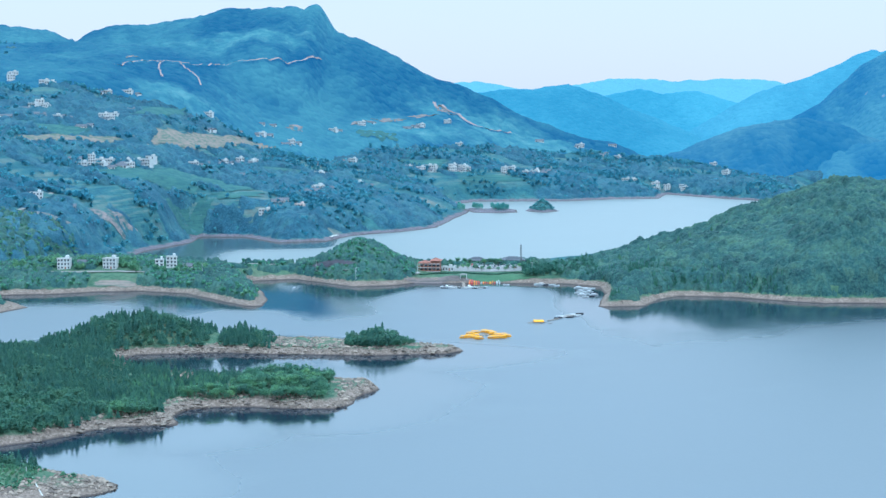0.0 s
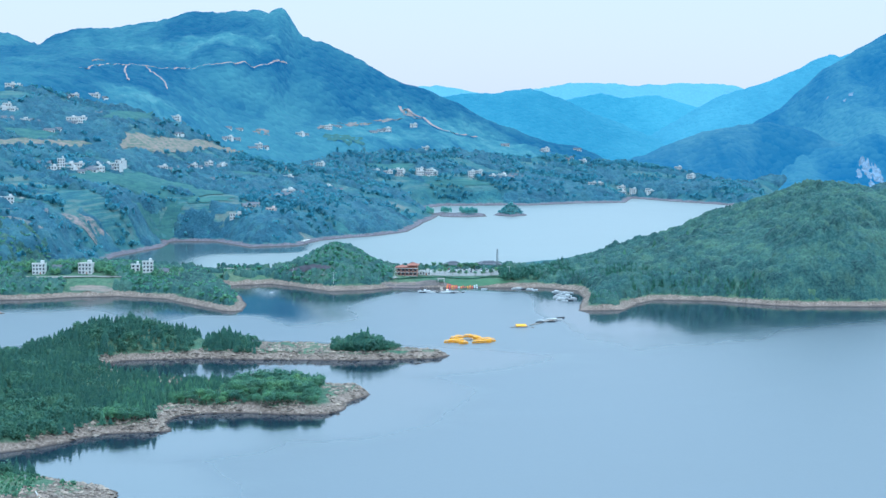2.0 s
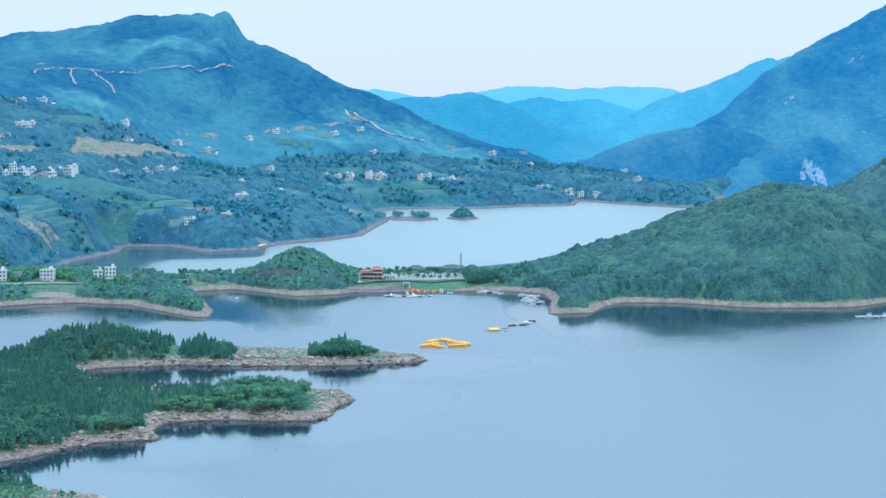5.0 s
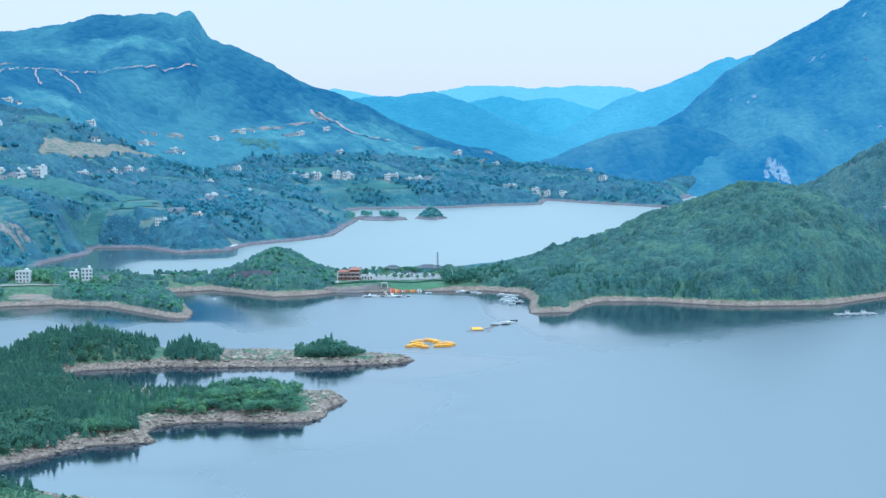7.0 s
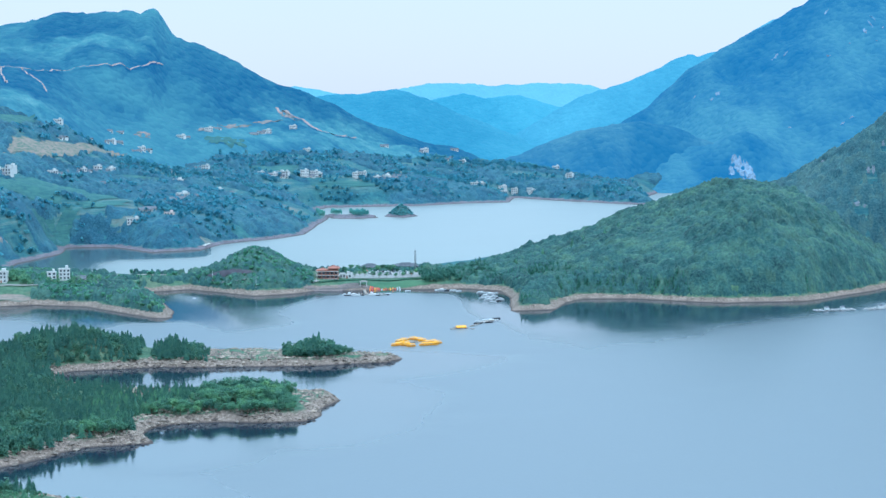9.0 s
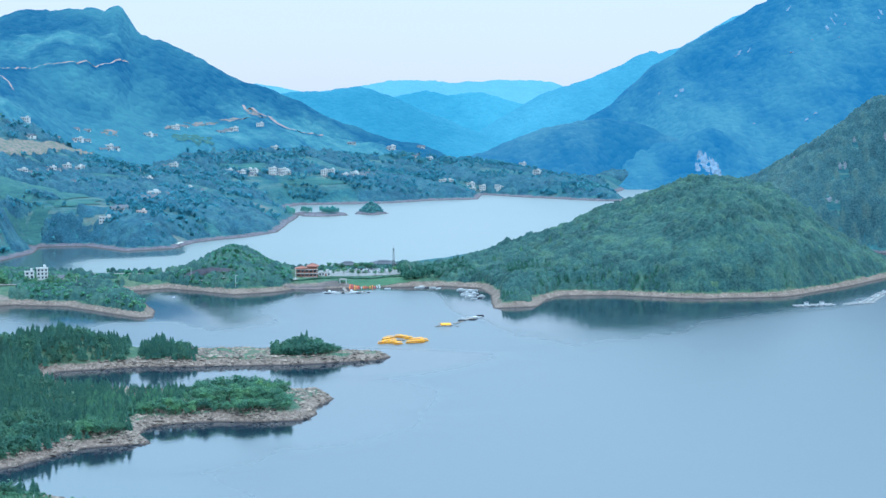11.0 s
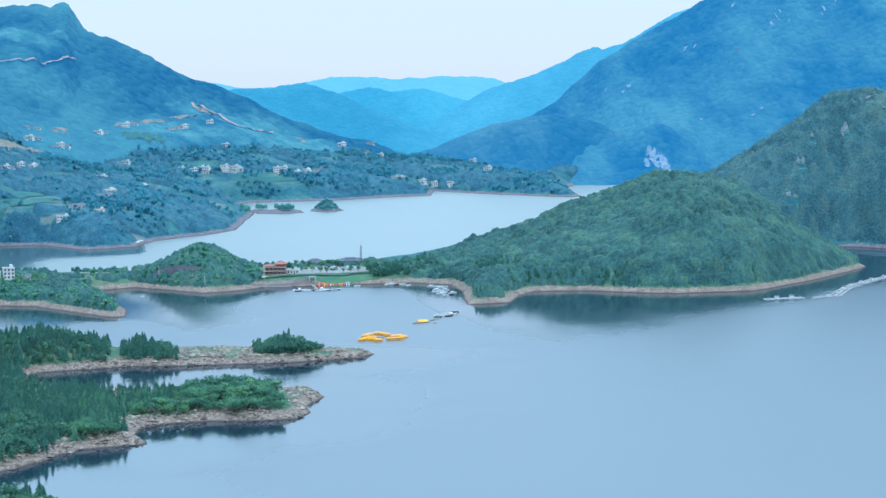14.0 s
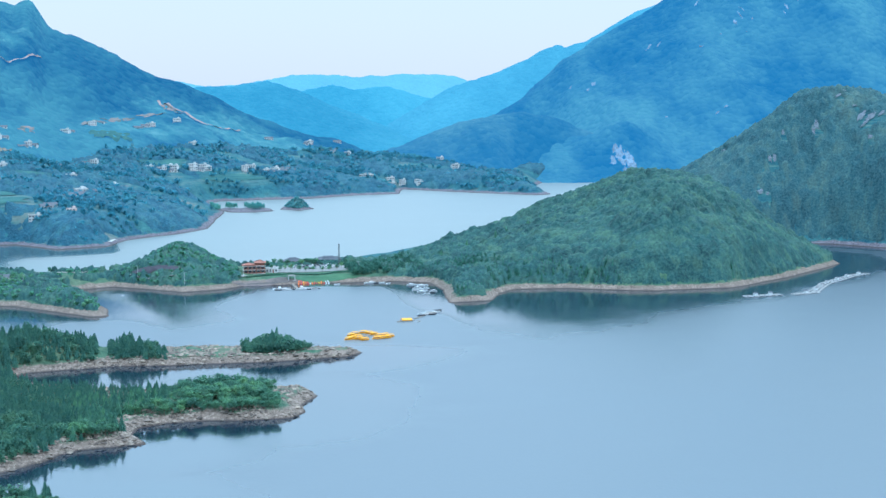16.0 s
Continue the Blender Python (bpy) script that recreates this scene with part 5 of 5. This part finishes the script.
EAST_SPOTS = [(-207, 2076, 2), (-201, 2090, 0), (-195, 2100, 2), (-247, 2133, 2), (-234, 2157, 2), (-148, 1887, 0), (-362, 1406, 0), (-148, 1633, 3), (-150, 1718, 2),
        (-144, 1729, 2), (-140, 1737, 2), (-137, 1748, 0), (-183, 1625, 4), (-174, 1651, 2), (-169, 1659, 2), (-119, 2086, 1), (-128, 2106, 2), (-166, 2021, 2), (-154,
        2224, 0), (-118, 2285, 0), (-42, 2359, 2), (-34, 2362, 0), (23, 2325, 0), (-224, 1768, 2), (-333, 1403, 2), (-263, 2021, 2)]
SHORE_SPOTS = [(-56, 2154, 2), (-48, 2154, 0), (-38, 2157, 2), (-31, 2161, 0), (-21, 2164, 2), (-13, 2168, 1), (12, 2182, 0), (21, 2185, 2), (31, 2189, 0), (85, 2210, 1),
        (96, 2217, 1), (114, 2217, 0), (122, 2224, 2), (130, 2231, 0), (140, 2238, 2), (205, 2470, 2), (213, 2474, 0), (149, 2462, 2), (268, 2443, 0),
        (244, 2451, 2), (263, 2277, 4), (274, 2296, 4), (309, 2299, 0), (326, 2303, 1), (348, 2288, 0), (419, 2458, 0), (423, 2370, 1)]
ROW_SPOTS = [(-459, 1746, 2), (-422, 1747, 2), (-396, 1730, 2), (-390, 1738, 2), (-382, 1897, 2), (-380, 1775, 0), (-371, 1785, 0), (-516, 1907, 0), (-372, 1601, 2), (-349, 1606, 0),
             (-345, 1613, 2), (-340, 1608, 0), (-329, 1612, 2), (-326, 1625, 0), (-326, 1654, 2), (-320, 1651, 0), (-316, 1666, 2), (-309, 1677, 1), (-267, 1763, 2), (-239, 1818, 2)]
FAR_ROW_SPOTS = [(-224, 1862, 0), (-245, 2056, 2), (-237, 2065, 0), (-230, 2078, 2), (-289, 1927, 2), (-285, 1940, 2), (-149, 2230, 2), (-107, 2310, 2), (-54, 2340, 2), (6, 2403, 0), (-146, 1907, 2),
                 (-119, 2100, 3), (-136, 2135, 2), (-20, 2177, 0), (13, 2193, 0), (27, 2195, 0), (122, 2231, 2), (130, 2239, 0), (147, 2252, 2), (158, 2245, 2), (-145, 1746, 2), (-139, 1756, 0),
                 (-127, 1763, 2), (-102, 1885, 0), (-91, 1900, 2), (275, 2579, 2), (249, 2465, 2), (310, 2315, 0), (349, 2297, 0), (426, 2386, 0)]
used = [False] * len(VILLAGE)
for n, (x, y, k) in enumerate(WEST_SPOTS + EAST_SPOTS + SHORE_SPOTS + ROW_SPOTS + FAR_ROW_SPOTS):
    z = float(surface(np.array([x - 4.0, x, x + 4.0]), np.array([y - 3.0, y - 3.0, y - 3.0])).min()) - 0.2
    m = pose(x, y, z, 0, 0, -30 + (n * 37) % 60)
    if used[k]:
        copy_thing(VILLAGE[k], m)
    else:
        VILLAGE[k].matrix_basis, used[k] = m, True
tower_block = house("tall white five-storey block in the village", 7, 8, 5, M_WHITE, bays=3, storey=2.6)
stand(tower_block, -352, 1585, 6, 4, 10, ground_at(-352, 1580) - 0.3)


# ---------------------------------------------------------------- the lakeside resort
field("pavement", "pale concrete plaza of the lakeside resort", "plaza", M_PLAZA, 34, 1274, 46, 24, 0, 3, 0.35, 0.18)


def red_hall():
    """The red-brown restaurant: two blocks with balconies, posts and tiled hipped roofs."""
    root = tagged(new("restaurant_building"), "red-brown three-storey restaurant with terracotta hipped roofs", "building")
    part("wall", boxes((-8, 8, -4, 5, -3, 6.4), bevel=0.08), M_REDWALL, root)
    part("tower_wall", boxes((0.5, 8, -3, 5, 6.4, 8.4), bevel=0.08), M_REDWALL, root)
    for z in (0.2, 3.2, 6.2):
        part("balcony", boxes((-9, 8.6, -6, -4, z - 0.18, z + 0.12)), M_SLAB, root)
        part("railing", boxes((-9, 8.6, -6.05, -5.93, z + 0.5, z + 1.05), (-9.05, -8.93, -6, -4, z + 0.5, z + 1.05)), M_REDWALL, root)
    for x in (-8.6, -5.2, -1.8, 1.6, 5.0, 8.3):
        part("post", boxes((x - 0.15, x + 0.15, -5.9, -5.6, -3, 6.4)), M_REDWALL, root)
    for z in (1.7, 4.7):
        for x in (-6.5, -3.2, 0, 3.2, 6.4):
            window(root, x, -4, z, 2.2, 1.7, -1)
    part("roof", hip(-9, 0.6, -5.5, 5, 6.5, 2.2), M_REDROOF, root)
    part("upper_roof", hip(0.3, 8.6, -4.5, 5.2, 8.4, 2.3), M_REDROOF, root)
    return root


stand(red_hall(), -10, 1252, 12, 8, -6, 6.3)
stand(house("long white single-storey annex with a flat roof beside the restaurant", 9, 5, 1, M_WHITE, bays=4, storey=2.8), 4, 1256, 8, 4, -4)


def pavilion(label, w, d):
    root = tagged(new("pavilion"), label, "pavilion", "plaza pavilions")
    part("plinth", boxes((-w / 2, w / 2, -d / 2, d / 2, -0.8, 0.3)), M_SLAB, root)
    for x in np.linspace(-w / 2 + 0.5, w / 2 - 0.5, 5):
        for y in (-d / 2 + 0.5, d / 2 - 0.5):
            part("post", tubes(((x, y, 0.3), (x, y, 3.2), 0.16, 0.14)), M_REDWALL, root)
    part("roof", hip(-w / 2, w / 2, -d / 2, d / 2, 3.2, 2.4, 0.9), M_SLATE, root)
    part("upper_roof", hip(-w / 4, w / 4, -d / 5, d / 5, 5.0, 1.3, 0.5), M_SLATE, root)
    return root


stand(pavilion("grey tiled open pavilion at the edge of the plaza", 15, 6), 28, 1310, 8, 4, 8)
stand(pavilion("long grey tiled pavilion at the edge of the plaza", 20, 6), 58, 1312, 8, 4, -4)


def mast():
    root = tagged(new("mast"), "tall grey lattice mast behind the plaza", "mast")
    for x in (-0.7, 0.7):
        for y in (-0.7, 0.7):
            part("leg", tubes(((x, y, -1), (x * 0.6, y * 0.6, 17), 0.14, 0.10), sides=5), M_MAST, root)
    for k in range(9):
        z, r = 1 + k * 1.85, 0.7 - 0.03 * k
        part("brace", tubes(((-r, -r, z), (r, -r, z + 1.6), 0.07, 0.07), ((r, r, z), (-r, r, z + 1.6), 0.07, 0.07), ((-r, r, z), (-r, -r, z + 1.6), 0.07, 0.07), ((r, -r,
        z), (r, r, z + 1.6), 0.07, 0.07), sides=4), M_MAST, root)
    part("antenna", tubes(((0, 0, 16.8), (0, 0, 19), 0.09, 0.04), sides=5), M_MAST, root)
    return root


stand(mast(), 64, 1294, 1, 1, 12)


def car(colour, label):
    root = tagged(new("car"), label, "car", "cars on the plaza")
    part("body", boxes((-2.15, 2.15, -0.88, 0.88, 0.35, 0.95), bevel=0.12), colour, root)
    part("cabin", boxes((-1.25, 1.15, -0.78, 0.78, 0.95, 1.48, 0.22)), M_GLASS, root, "dark glazed cabin")
    part("roof", boxes((-0.95, 0.85, -0.55, 0.55, 1.48, 1.53)), colour, root)
    for x in (-1.35, 1.35):
        for y in (-0.8, 0.8):
            part("wheel", tubes(((x, y - 0.12, 0.33), (x, y + 0.12, 0.33), 0.33, 0.33), sides=10), M_TYRE, root)
    return root


CARS = [car(M_HULL, "white car parked on the plaza"), car(M_DARK, "black car parked on the plaza"), car(M_STEEL, "silver car parked on the plaza"), car(M_RED, "red car parked on the plaza")]
seen = set()
for n in range(26):
    row, col = n // 9, n % 9
    x, y = 24 + col * 4.3 + 0.7 * (row % 2), 1272 + row * 8.5
    k = (0, 1, 0, 2, 0, 0, 3, 1, 2, 0)[(n * 7) % 10]
    m = pose(x, y, ground_at(x, y) + 0.36, 0, 0, 84 + (n * 13) % 12)
    if k in seen:
        copy_thing(CARS[k], m)
    else:
        CARS[k].matrix_basis = m
        seen.add(k)

# park trees, hedge and bank lawn
park = [(34, 1303), (38, 1306), (43, 1302), (40, 1309), (47, 1306), (12, 1262), (16, 1268), (20, 1262), (6, 1266), (22, 1300), (-2, 1262), (52, 1268), (66, 1290), (72,
        1284), (30, 1312), (70, 1296), (26, 1256), (31, 1254), (37, 1257), (44, 1255), (50, 1258), (34, 1299), (45, 1299), (57, 1262), (62, 1270), (68, 1276), (76, 1290),
        (74, 1302), (12, 1305), (18, 1309), (6, 1300)]
for n, (x, y) in enumerate(park):
    t = copy_thing(leaf_kinds[n % 4], pose(x, y, ground_at(x, y) - 0.1, 0, 0, n * 50))
    h = 4.2 + (n * 37 % 20) / 10
    t.scale = (h * 1.1, h * 1.1, h)
    tagged(t, "bright green leafy tree planted on the plaza", group="plaza trees")
hx2 = np.arange(-18, 66, 0.9)
hy2 = 1238 + 1.0 * np.sin(hx2 / 9)
hz2 = height(hx2, hy2)
joined("hedge", "clipped dark green hedge along the plaza edge", BUSHES, rows_of(hx2, hy2, hz2, np.full(len(hx2), 1.5), np.full(len(hx2), 1.2)), M_FIR, "hedge")
field("mud_bank", "bare brown mud bank below the resort", "bank", M_MUD, -2, 1226, 27, 4.2, 0, 12, 0.15, 0.6)
field("lawn", "green grass bank below the plaza", "grass", M_LAWN, 46, 1230, 26, 5, 0, 7, 0.25, 0.15)


# ---------------------------------------------------------------- boats and jetties
def hull(length, beam, depth, z0=-0.15):
    """An open hull with pointed bow and square stern, with thickness."""
    bm = bmesh.new()
    rings = []
    for s, k in ((-0.5, 0.8), (-0.25, 1.0), (0.1, 1.0), (0.35, 0.65), (0.5, 0.06)):
        b, lift = beam / 2 * k, 0.25 * max(0, s) ** 2 * length * 0.3
        prof = [(-b, z0 + depth + lift), (-b * 0.7, z0 + lift), (b * 0.7, z0 + lift), (b, z0 + depth + lift), (b * 0.86, z0 + depth + lift), (b * 0.55, z0 + 0.25 * depth + lift), (-b * 0.55, z0 + 0.25 * depth + lift), (-b * 0.86, z0 + depth + lift)]
        rings.append([bm.verts.new((s * length, y, z)) for y, z in prof])
    for a, b in zip(rings, rings[1:]):
        for k in range(8):
            bm.faces.new((a[k], a[(k + 1) % 8], b[(k + 1) % 8], b[k]))
    bm.faces.new(rings[0])
    bm.faces.new(rings[-1][::-1])
    bmesh.ops.recalc_face_normals(bm, faces=bm.faces[:])
    return bm


def canopy_roof(length, beam, z, rise):
    """A bowed canvas roof that narrows and dips towards both ends."""
    bm = bmesh.new()
    skins = []
    for dz in (0, 0.06):
        skins.append([[bm.verts.new((f * length / 2, math.sin(a) * beam / 2 * w, z + dz - 0.35 * rise * (1 - w) + rise * w * math.cos(a))) for a in np.linspace(-1.4, 1.4, 7)]
                      for f, w in ((-1, 0.35), (-0.72, 0.85), (0, 1.0), (0.62, 0.9), (1, 0.22))])
    for rows, flip in ((skins[0], True), (skins[1], False)):
        for a, b in zip(rows, rows[1:]):
            for k in range(6):
                f = (a[k], a[k + 1], b[k + 1], b[k])
                bm.faces.new(f[::-1] if flip else f)
    for end in (0, -1):
        for k in range(6):
            bm.faces.new((skins[0][end][k], skins[0][end][k + 1], skins[1][end][k + 1], skins[1][end][k]))
    bmesh.ops.recalc_face_normals(bm, faces=bm.faces[:])
    return bm


def boat(label, length, beam, hull_m, roof_m, group, cover=0.6, bow=0.25):
    root = tagged(new("boat"), label, "boat", group)
    part("hull", hull(length, beam, 0.8), hull_m, root)
    for x in (-0.22, 0.0, 0.2):
        part("bench", boxes((x * length - 0.2, x * length + 0.2, -beam * 0.4, beam * 0.4, 0.28, 0.36)), M_PLANK, root)
    if roof_m:
        for x in (-0.3, 0.24):
            for y in (-0.4, 0.4):
                part("post", tubes(((x * length, y * beam, 0.4), (x * length, y * beam, 1.4), 0.04, 0.04), sides=5), M_STEEL, root)
        part("canopy", canopy_roof(length * cover, beam * 0.94, 1.2, bow), roof_m, root)
    return root


yellow = boat("yellow covered pleasure boat moored on the lake", 5.8, 1.8, M_YELLOW, M_YELLOW, "moored yellow boats", 0.9, 0.5)
spots = [(13, 951, 12), (16, 955, 20), (19, 951, 6), (20, 958, -28), (17, 964, -24), (20, 970, 4), (26, 974, 14), (29, 971, -6), (31, 966, 22), (33, 959, 12), (37, 961, 18), (39, 956, 6),
         (30, 950, 4), (33, 951, -4), (36, 951, 8), (22, 947, 16)]
for n, (x, y, turn) in enumerate(spots):
    m = pose(x, y, 0, 0, 0, turn)
    if n:
        copy_thing(yellow, m)
    else:
        yellow.matrix_basis = m

white = boat("small white boat moored at the bank", 5.0, 1.8, M_HULL, None, "moored white boats")
covered = boat("white boat with a pale canopy moored at the bank", 6.5, 2.1, M_HULL, M_FLOAT, "moored white boats")
dark = boat("dark wooden boat moored at the bank", 5.5, 1.7, M_DARK, None, "moored dark boats")
moored = [(white, -1, 1216, 70), (dark, 1, 1209, 0), (covered, 3, 1217, 85), (white, 8, 1208, 12), (dark, 12, 1218, 80), (white, 16, 1207, -5), (covered, 20, 1218, 95),
        (white, 23, 1212, 30), (white, 27, 1211, 80), (dark, 30, 1209, 10), (white, 33, 1213, 60), (white, 2, 1213, 10), (covered, 6, 1211, 5), (white, 10, 1214, 80),
        (dark, 14, 1209, 0), (white, 18, 1211, 15), (covered, 21, 1208, 5), (dark, 25, 1207, -10), (white, 28, 1206, 0),
          ] + [(white, 49, 1213, 20), (white, 72, 1217, 60), (covered, 76, 1216, 5), (dark, 80, 1214, 30), (white, 84, 1213, 10), (white, 88, 1208, 40),
          (covered, 103, 1195, 8), (white, 107, 1194, 5), (covered, 109, 1187, 12), (white, 113, 1191, 8), (dark, 102, 1180, 10), (covered, 103, 1174, 5), (white, 105, 1168, 14), (covered, 109, 1171, 6),
          (dark, 112, 1164, 12), (covered, 102, 1153, 8), (white, 104, 1143, 15), (dark, 108, 1147, 5), (covered, 111, 1154, 10), (white, 106, 1160, 8), (white, 100, 1165, 12),
          (dark, 76, 1035, 5), (white, 80, 1040, 8), (dark, 84, 1038, 10), (covered, 87, 1046, 12), (white, 90, 1049, 20), (dark, 92, 1056, 10), (white, 78, 1044, 15), (white, 84, 1050, 12)]
placed = set()
for kind_of, x, y, turn in moored:
    y -= 17 * (x < 35 and y > 1200)      # those at the long jetty lie off the bank
    m = pose(x, y, 0, 0, 0, turn)
    if kind_of.name in placed:
        copy_thing(kind_of, m)
    else:
        kind_of.matrix_basis = m
        placed.add(kind_of.name)


def pontoon(label, length, width, planks, group="", hut=None, category="pontoon"):
    """A floating deck: beams, planks and rows of drum floats."""
    root = tagged(new("pontoon"), label, category, group)
    for y in (-width / 2 + 0.1, width / 2 - 0.1):
        part("beam", boxes((-length / 2, length / 2, y - 0.1, y + 0.1, 0.28, 0.42)), M_DARK, root)
    step = length / planks
    for k in range(planks):
        part("plank", boxes((-length / 2 + k * step + 0.04, -length / 2 + (k + 1) * step - 0.04, -width / 2, width / 2, 0.42, 0.48)), M_PLANK, root)
    count = max(2, int(length / 1.8))
    for k in range(count):
        x = -length / 2 + (k + 0.5) * length / count
        for y in (-width / 2 + 0.3, width / 2 - 0.3):
            part("float", tubes(((x - 0.45, y, 0.08), (x + 0.45, y, 0.08), 0.3, 0.3), sides=8), M_FLOAT, root)
    if hut:
        hw, hd, hh, wall_m, roof_m = hut
        part("hut_wall", boxes((-hw / 2, hw / 2, -hd / 2, hd / 2, 0.48, 0.48 + hh)), wall_m, root)
        part("hut_roof", gable(-hw / 2, hw / 2, -hd / 2, hd / 2, 0.48 + hh, 0.8, 0.3, 0.1), roof_m, root)
    return root


stand(pontoon("long plank jetty on drum floats below the plaza", 30, 2.5, 20), 15, 1198, 1, 1, -3, 0)
stand(pontoon("plank gangway from the bank to the jetty", 22, 2.0, 16), 16, 1211, 1, 1, 90, 0.1)
stand(pontoon("small pale raft between the yellow boats", 7, 3.2, 7), 25, 961, 1, 1, 20, 0)
stand(pontoon("landing stage on drum floats by the cove", 16, 2.5, 10), 80, 1219, 1, 1, -8, 0)
stand(pontoon("raft with a yellow canvas hut on the lake", 9, 6, 7, hut=(6.0, 4.0, 0.5, M_YELLOW, M_YELLOW)), 62, 1016, 1, 1, 6, 0)
stand(pontoon("narrow plank walkway between two rafts", 13, 1.4, 8), 72.5, 1027, 1, 1, 52, 0)
stand(pontoon("wide plank mooring raft among boats", 16, 4, 10), 84, 1044, 1, 1, 42, 0)
for x, y in ((56, 1012), (69, 1011)):
    stand(pontoon("small dark mooring float beside the raft", 2.6, 2.2, 3), x, y, 1, 1, 0, 0)


def cage(label, length, width, huts):
    """A fish-farm raft: a grid of plank walkways on white drums round net pens."""
    root = tagged(new("fish_raft"), label, "fish raft", "fish-farm rafts")
    cols = max(2, int(length / 4.5))
    for k in range(cols + 1):
        x = -length / 2 + k * length / cols
        part("cross_walk", boxes((x - 0.35, x + 0.35, -width / 2, width / 2, 0.34, 0.44)), M_PALEPLANK, root)
        for y in (-width / 2, -width / 4, 0, width / 4, width / 2):
            part("float", tubes(((x - 0.5, y, 0.1), (x + 0.5, y, 0.1), 0.3, 0.3), sides=8), M_STEEL, root)
    for y in (-width / 2, 0, width / 2):
        part("long_walk", boxes((-length / 2, length / 2, y - 0.4, y + 0.4, 0.44, 0.54)), M_PALEPLANK, root)
    for k in range(cols):
        x = -length / 2 + (k + 0.5) * length / cols
        for y in (-width / 4, width / 4):
            part("net", boxes((x - length / cols * 0.38, x + length / cols * 0.38, y - width * 0.17, y + width * 0.17, 0.02, 0.05)), M_DARK, root)
    for n in range(huts):
        x = -length / 2 + (n + 0.7) * length / (huts + 0.4)
        hut = part("hut", boxes((x - 1.3, x + 1.3, -1.1, 1.1, 0.54, 2.3)), M_HULL, root, "small white hut")
        part("hut_roof", gable(x - 1.3, x + 1.3, -1.1, 1.1, 2.3, 0.6, 0.25, 0.08), M_SLATE, hut)
    return root


stand(cage("long low fish raft of white drums and planks", 29, 6, 2), 334, 1067, 1, 1, 6, 0)
stand(cage("fish raft of planks and drums with huts", 23, 6, 1), 369, 1070, 1, 1, 16, 0)
chain = cage("fish raft of planks and drums in a chain", 21, 7, 1)
for n, (x, y, turn) in enumerate(((383, 1083, 52), (396, 1101, 52), (410, 1119, 46), (426, 1134, 42), (442, 1149, 42), (459, 1162, 33))):
    if n:
        copy_thing(chain, pose(x, y, 0, 0, 0, turn))
    else:
        stand(chain, x, y, 1, 1, turn, 0)

# bright kayaks drawn up on the bank and the gate above the jetty
kayak = {}
for n, m in enumerate((M_ORANGE, M_YELLOW, M_RED, M_HULL)):
    kayak[n] = tagged(new("kayak"), ("orange", "yellow", "red", "white")[n] + " plastic kayak drawn up on the bank", "kayak", "kayaks on the bank")
    part("hull", hull(5.5, 1.0, 0.5, 0.0), m, kayak[n])
    part("seat", boxes((-0.4, 0.4, -0.3, 0.3, 0.14, 0.24)), M_DARK, kayak[n])
for n in range(14):
    x, y = 21 + n * 1.75, 1223.5 + 0.6 * math.sin(n * 2.1)
    lo, hi = ground_at(x, y - 2.5), ground_at(x, y + 2.5)
    m = pose(x, y, (lo + hi) / 2 + 0.45, 0, -math.degrees(math.atan2(hi - lo, 5)), 90 + (n * 29) % 24 - 12)
    k = (0, 2, 1, 0, 2, 3, 0, 2, 2, 1, 0, 2, 3, 3)[n]
    if n in (0, 1, 2, 5):
        kayak[k].matrix_basis = m
    else:
        copy_thing(kayak[k], m)

gate = tagged(new("gate_pavilion"), "small white gate pavilion above the jetty", "gate")
for x in (-2.4, 2.4):
    for y in (-1.2, 1.2):
        part("post", boxes((x - 0.2, x + 0.2, y - 0.2, y + 0.2, -1.5, 3.4)), M_WHITE, gate)
part("roof", hip(-2.6, 2.6, -1.4, 1.4, 3.4, 1.0, 0.5), M_PALE, gate)
part("floor", boxes((-2.8, 2.8, -1.6, 1.6, -1.5, 0.1)), M_SLAB, gate)
stand(gate, 16, 1228, 4, 2, 0)

pole = tagged(new("lamp_post"), "slim white post beside the lakeside road", "post", "posts along the isthmus")
part("shaft", tubes(((0, 0, -0.5), (0, 0, 9), 0.16, 0.09), sides=7), M_HULL, pole)
part("arm", tubes(((0, 0, 8.7), (1.4, 0, 9.1), 0.06, 0.05), sides=5), M_HULL, pole)
part("lamp", boxes((1.1, 1.9, -0.15, 0.15, 9.0, 9.15)), M_SLAB, pole)
for n, (x, y) in enumerate(((-67, 1208), (-183, 1196), (-20, 1238), (-100, 1240), (70, 1236))):
    m = pose(x, y, ground_at(x, y), 0, 0, n * 40)
    if n:
        copy_thing(pole, m)
    else:
        pole.matrix_basis = m

SPIT_POST = (-157.3, 587.0)
marker = tagged(new("marker_post"), "white marker post on the grassy spit", "post")
part("shaft", tubes(((0, 0, -0.4), (0, 0, 2.4), 0.14, 0.10), sides=7), M_HULL, marker)
part("cap", boxes((-0.22, 0.22, -0.22, 0.22, 2.4, 2.6), bevel=0.04), M_HULL, marker)
marker.matrix_basis = pose(SPIT_POST[0], SPIT_POST[1], ground_at(*SPIT_POST))
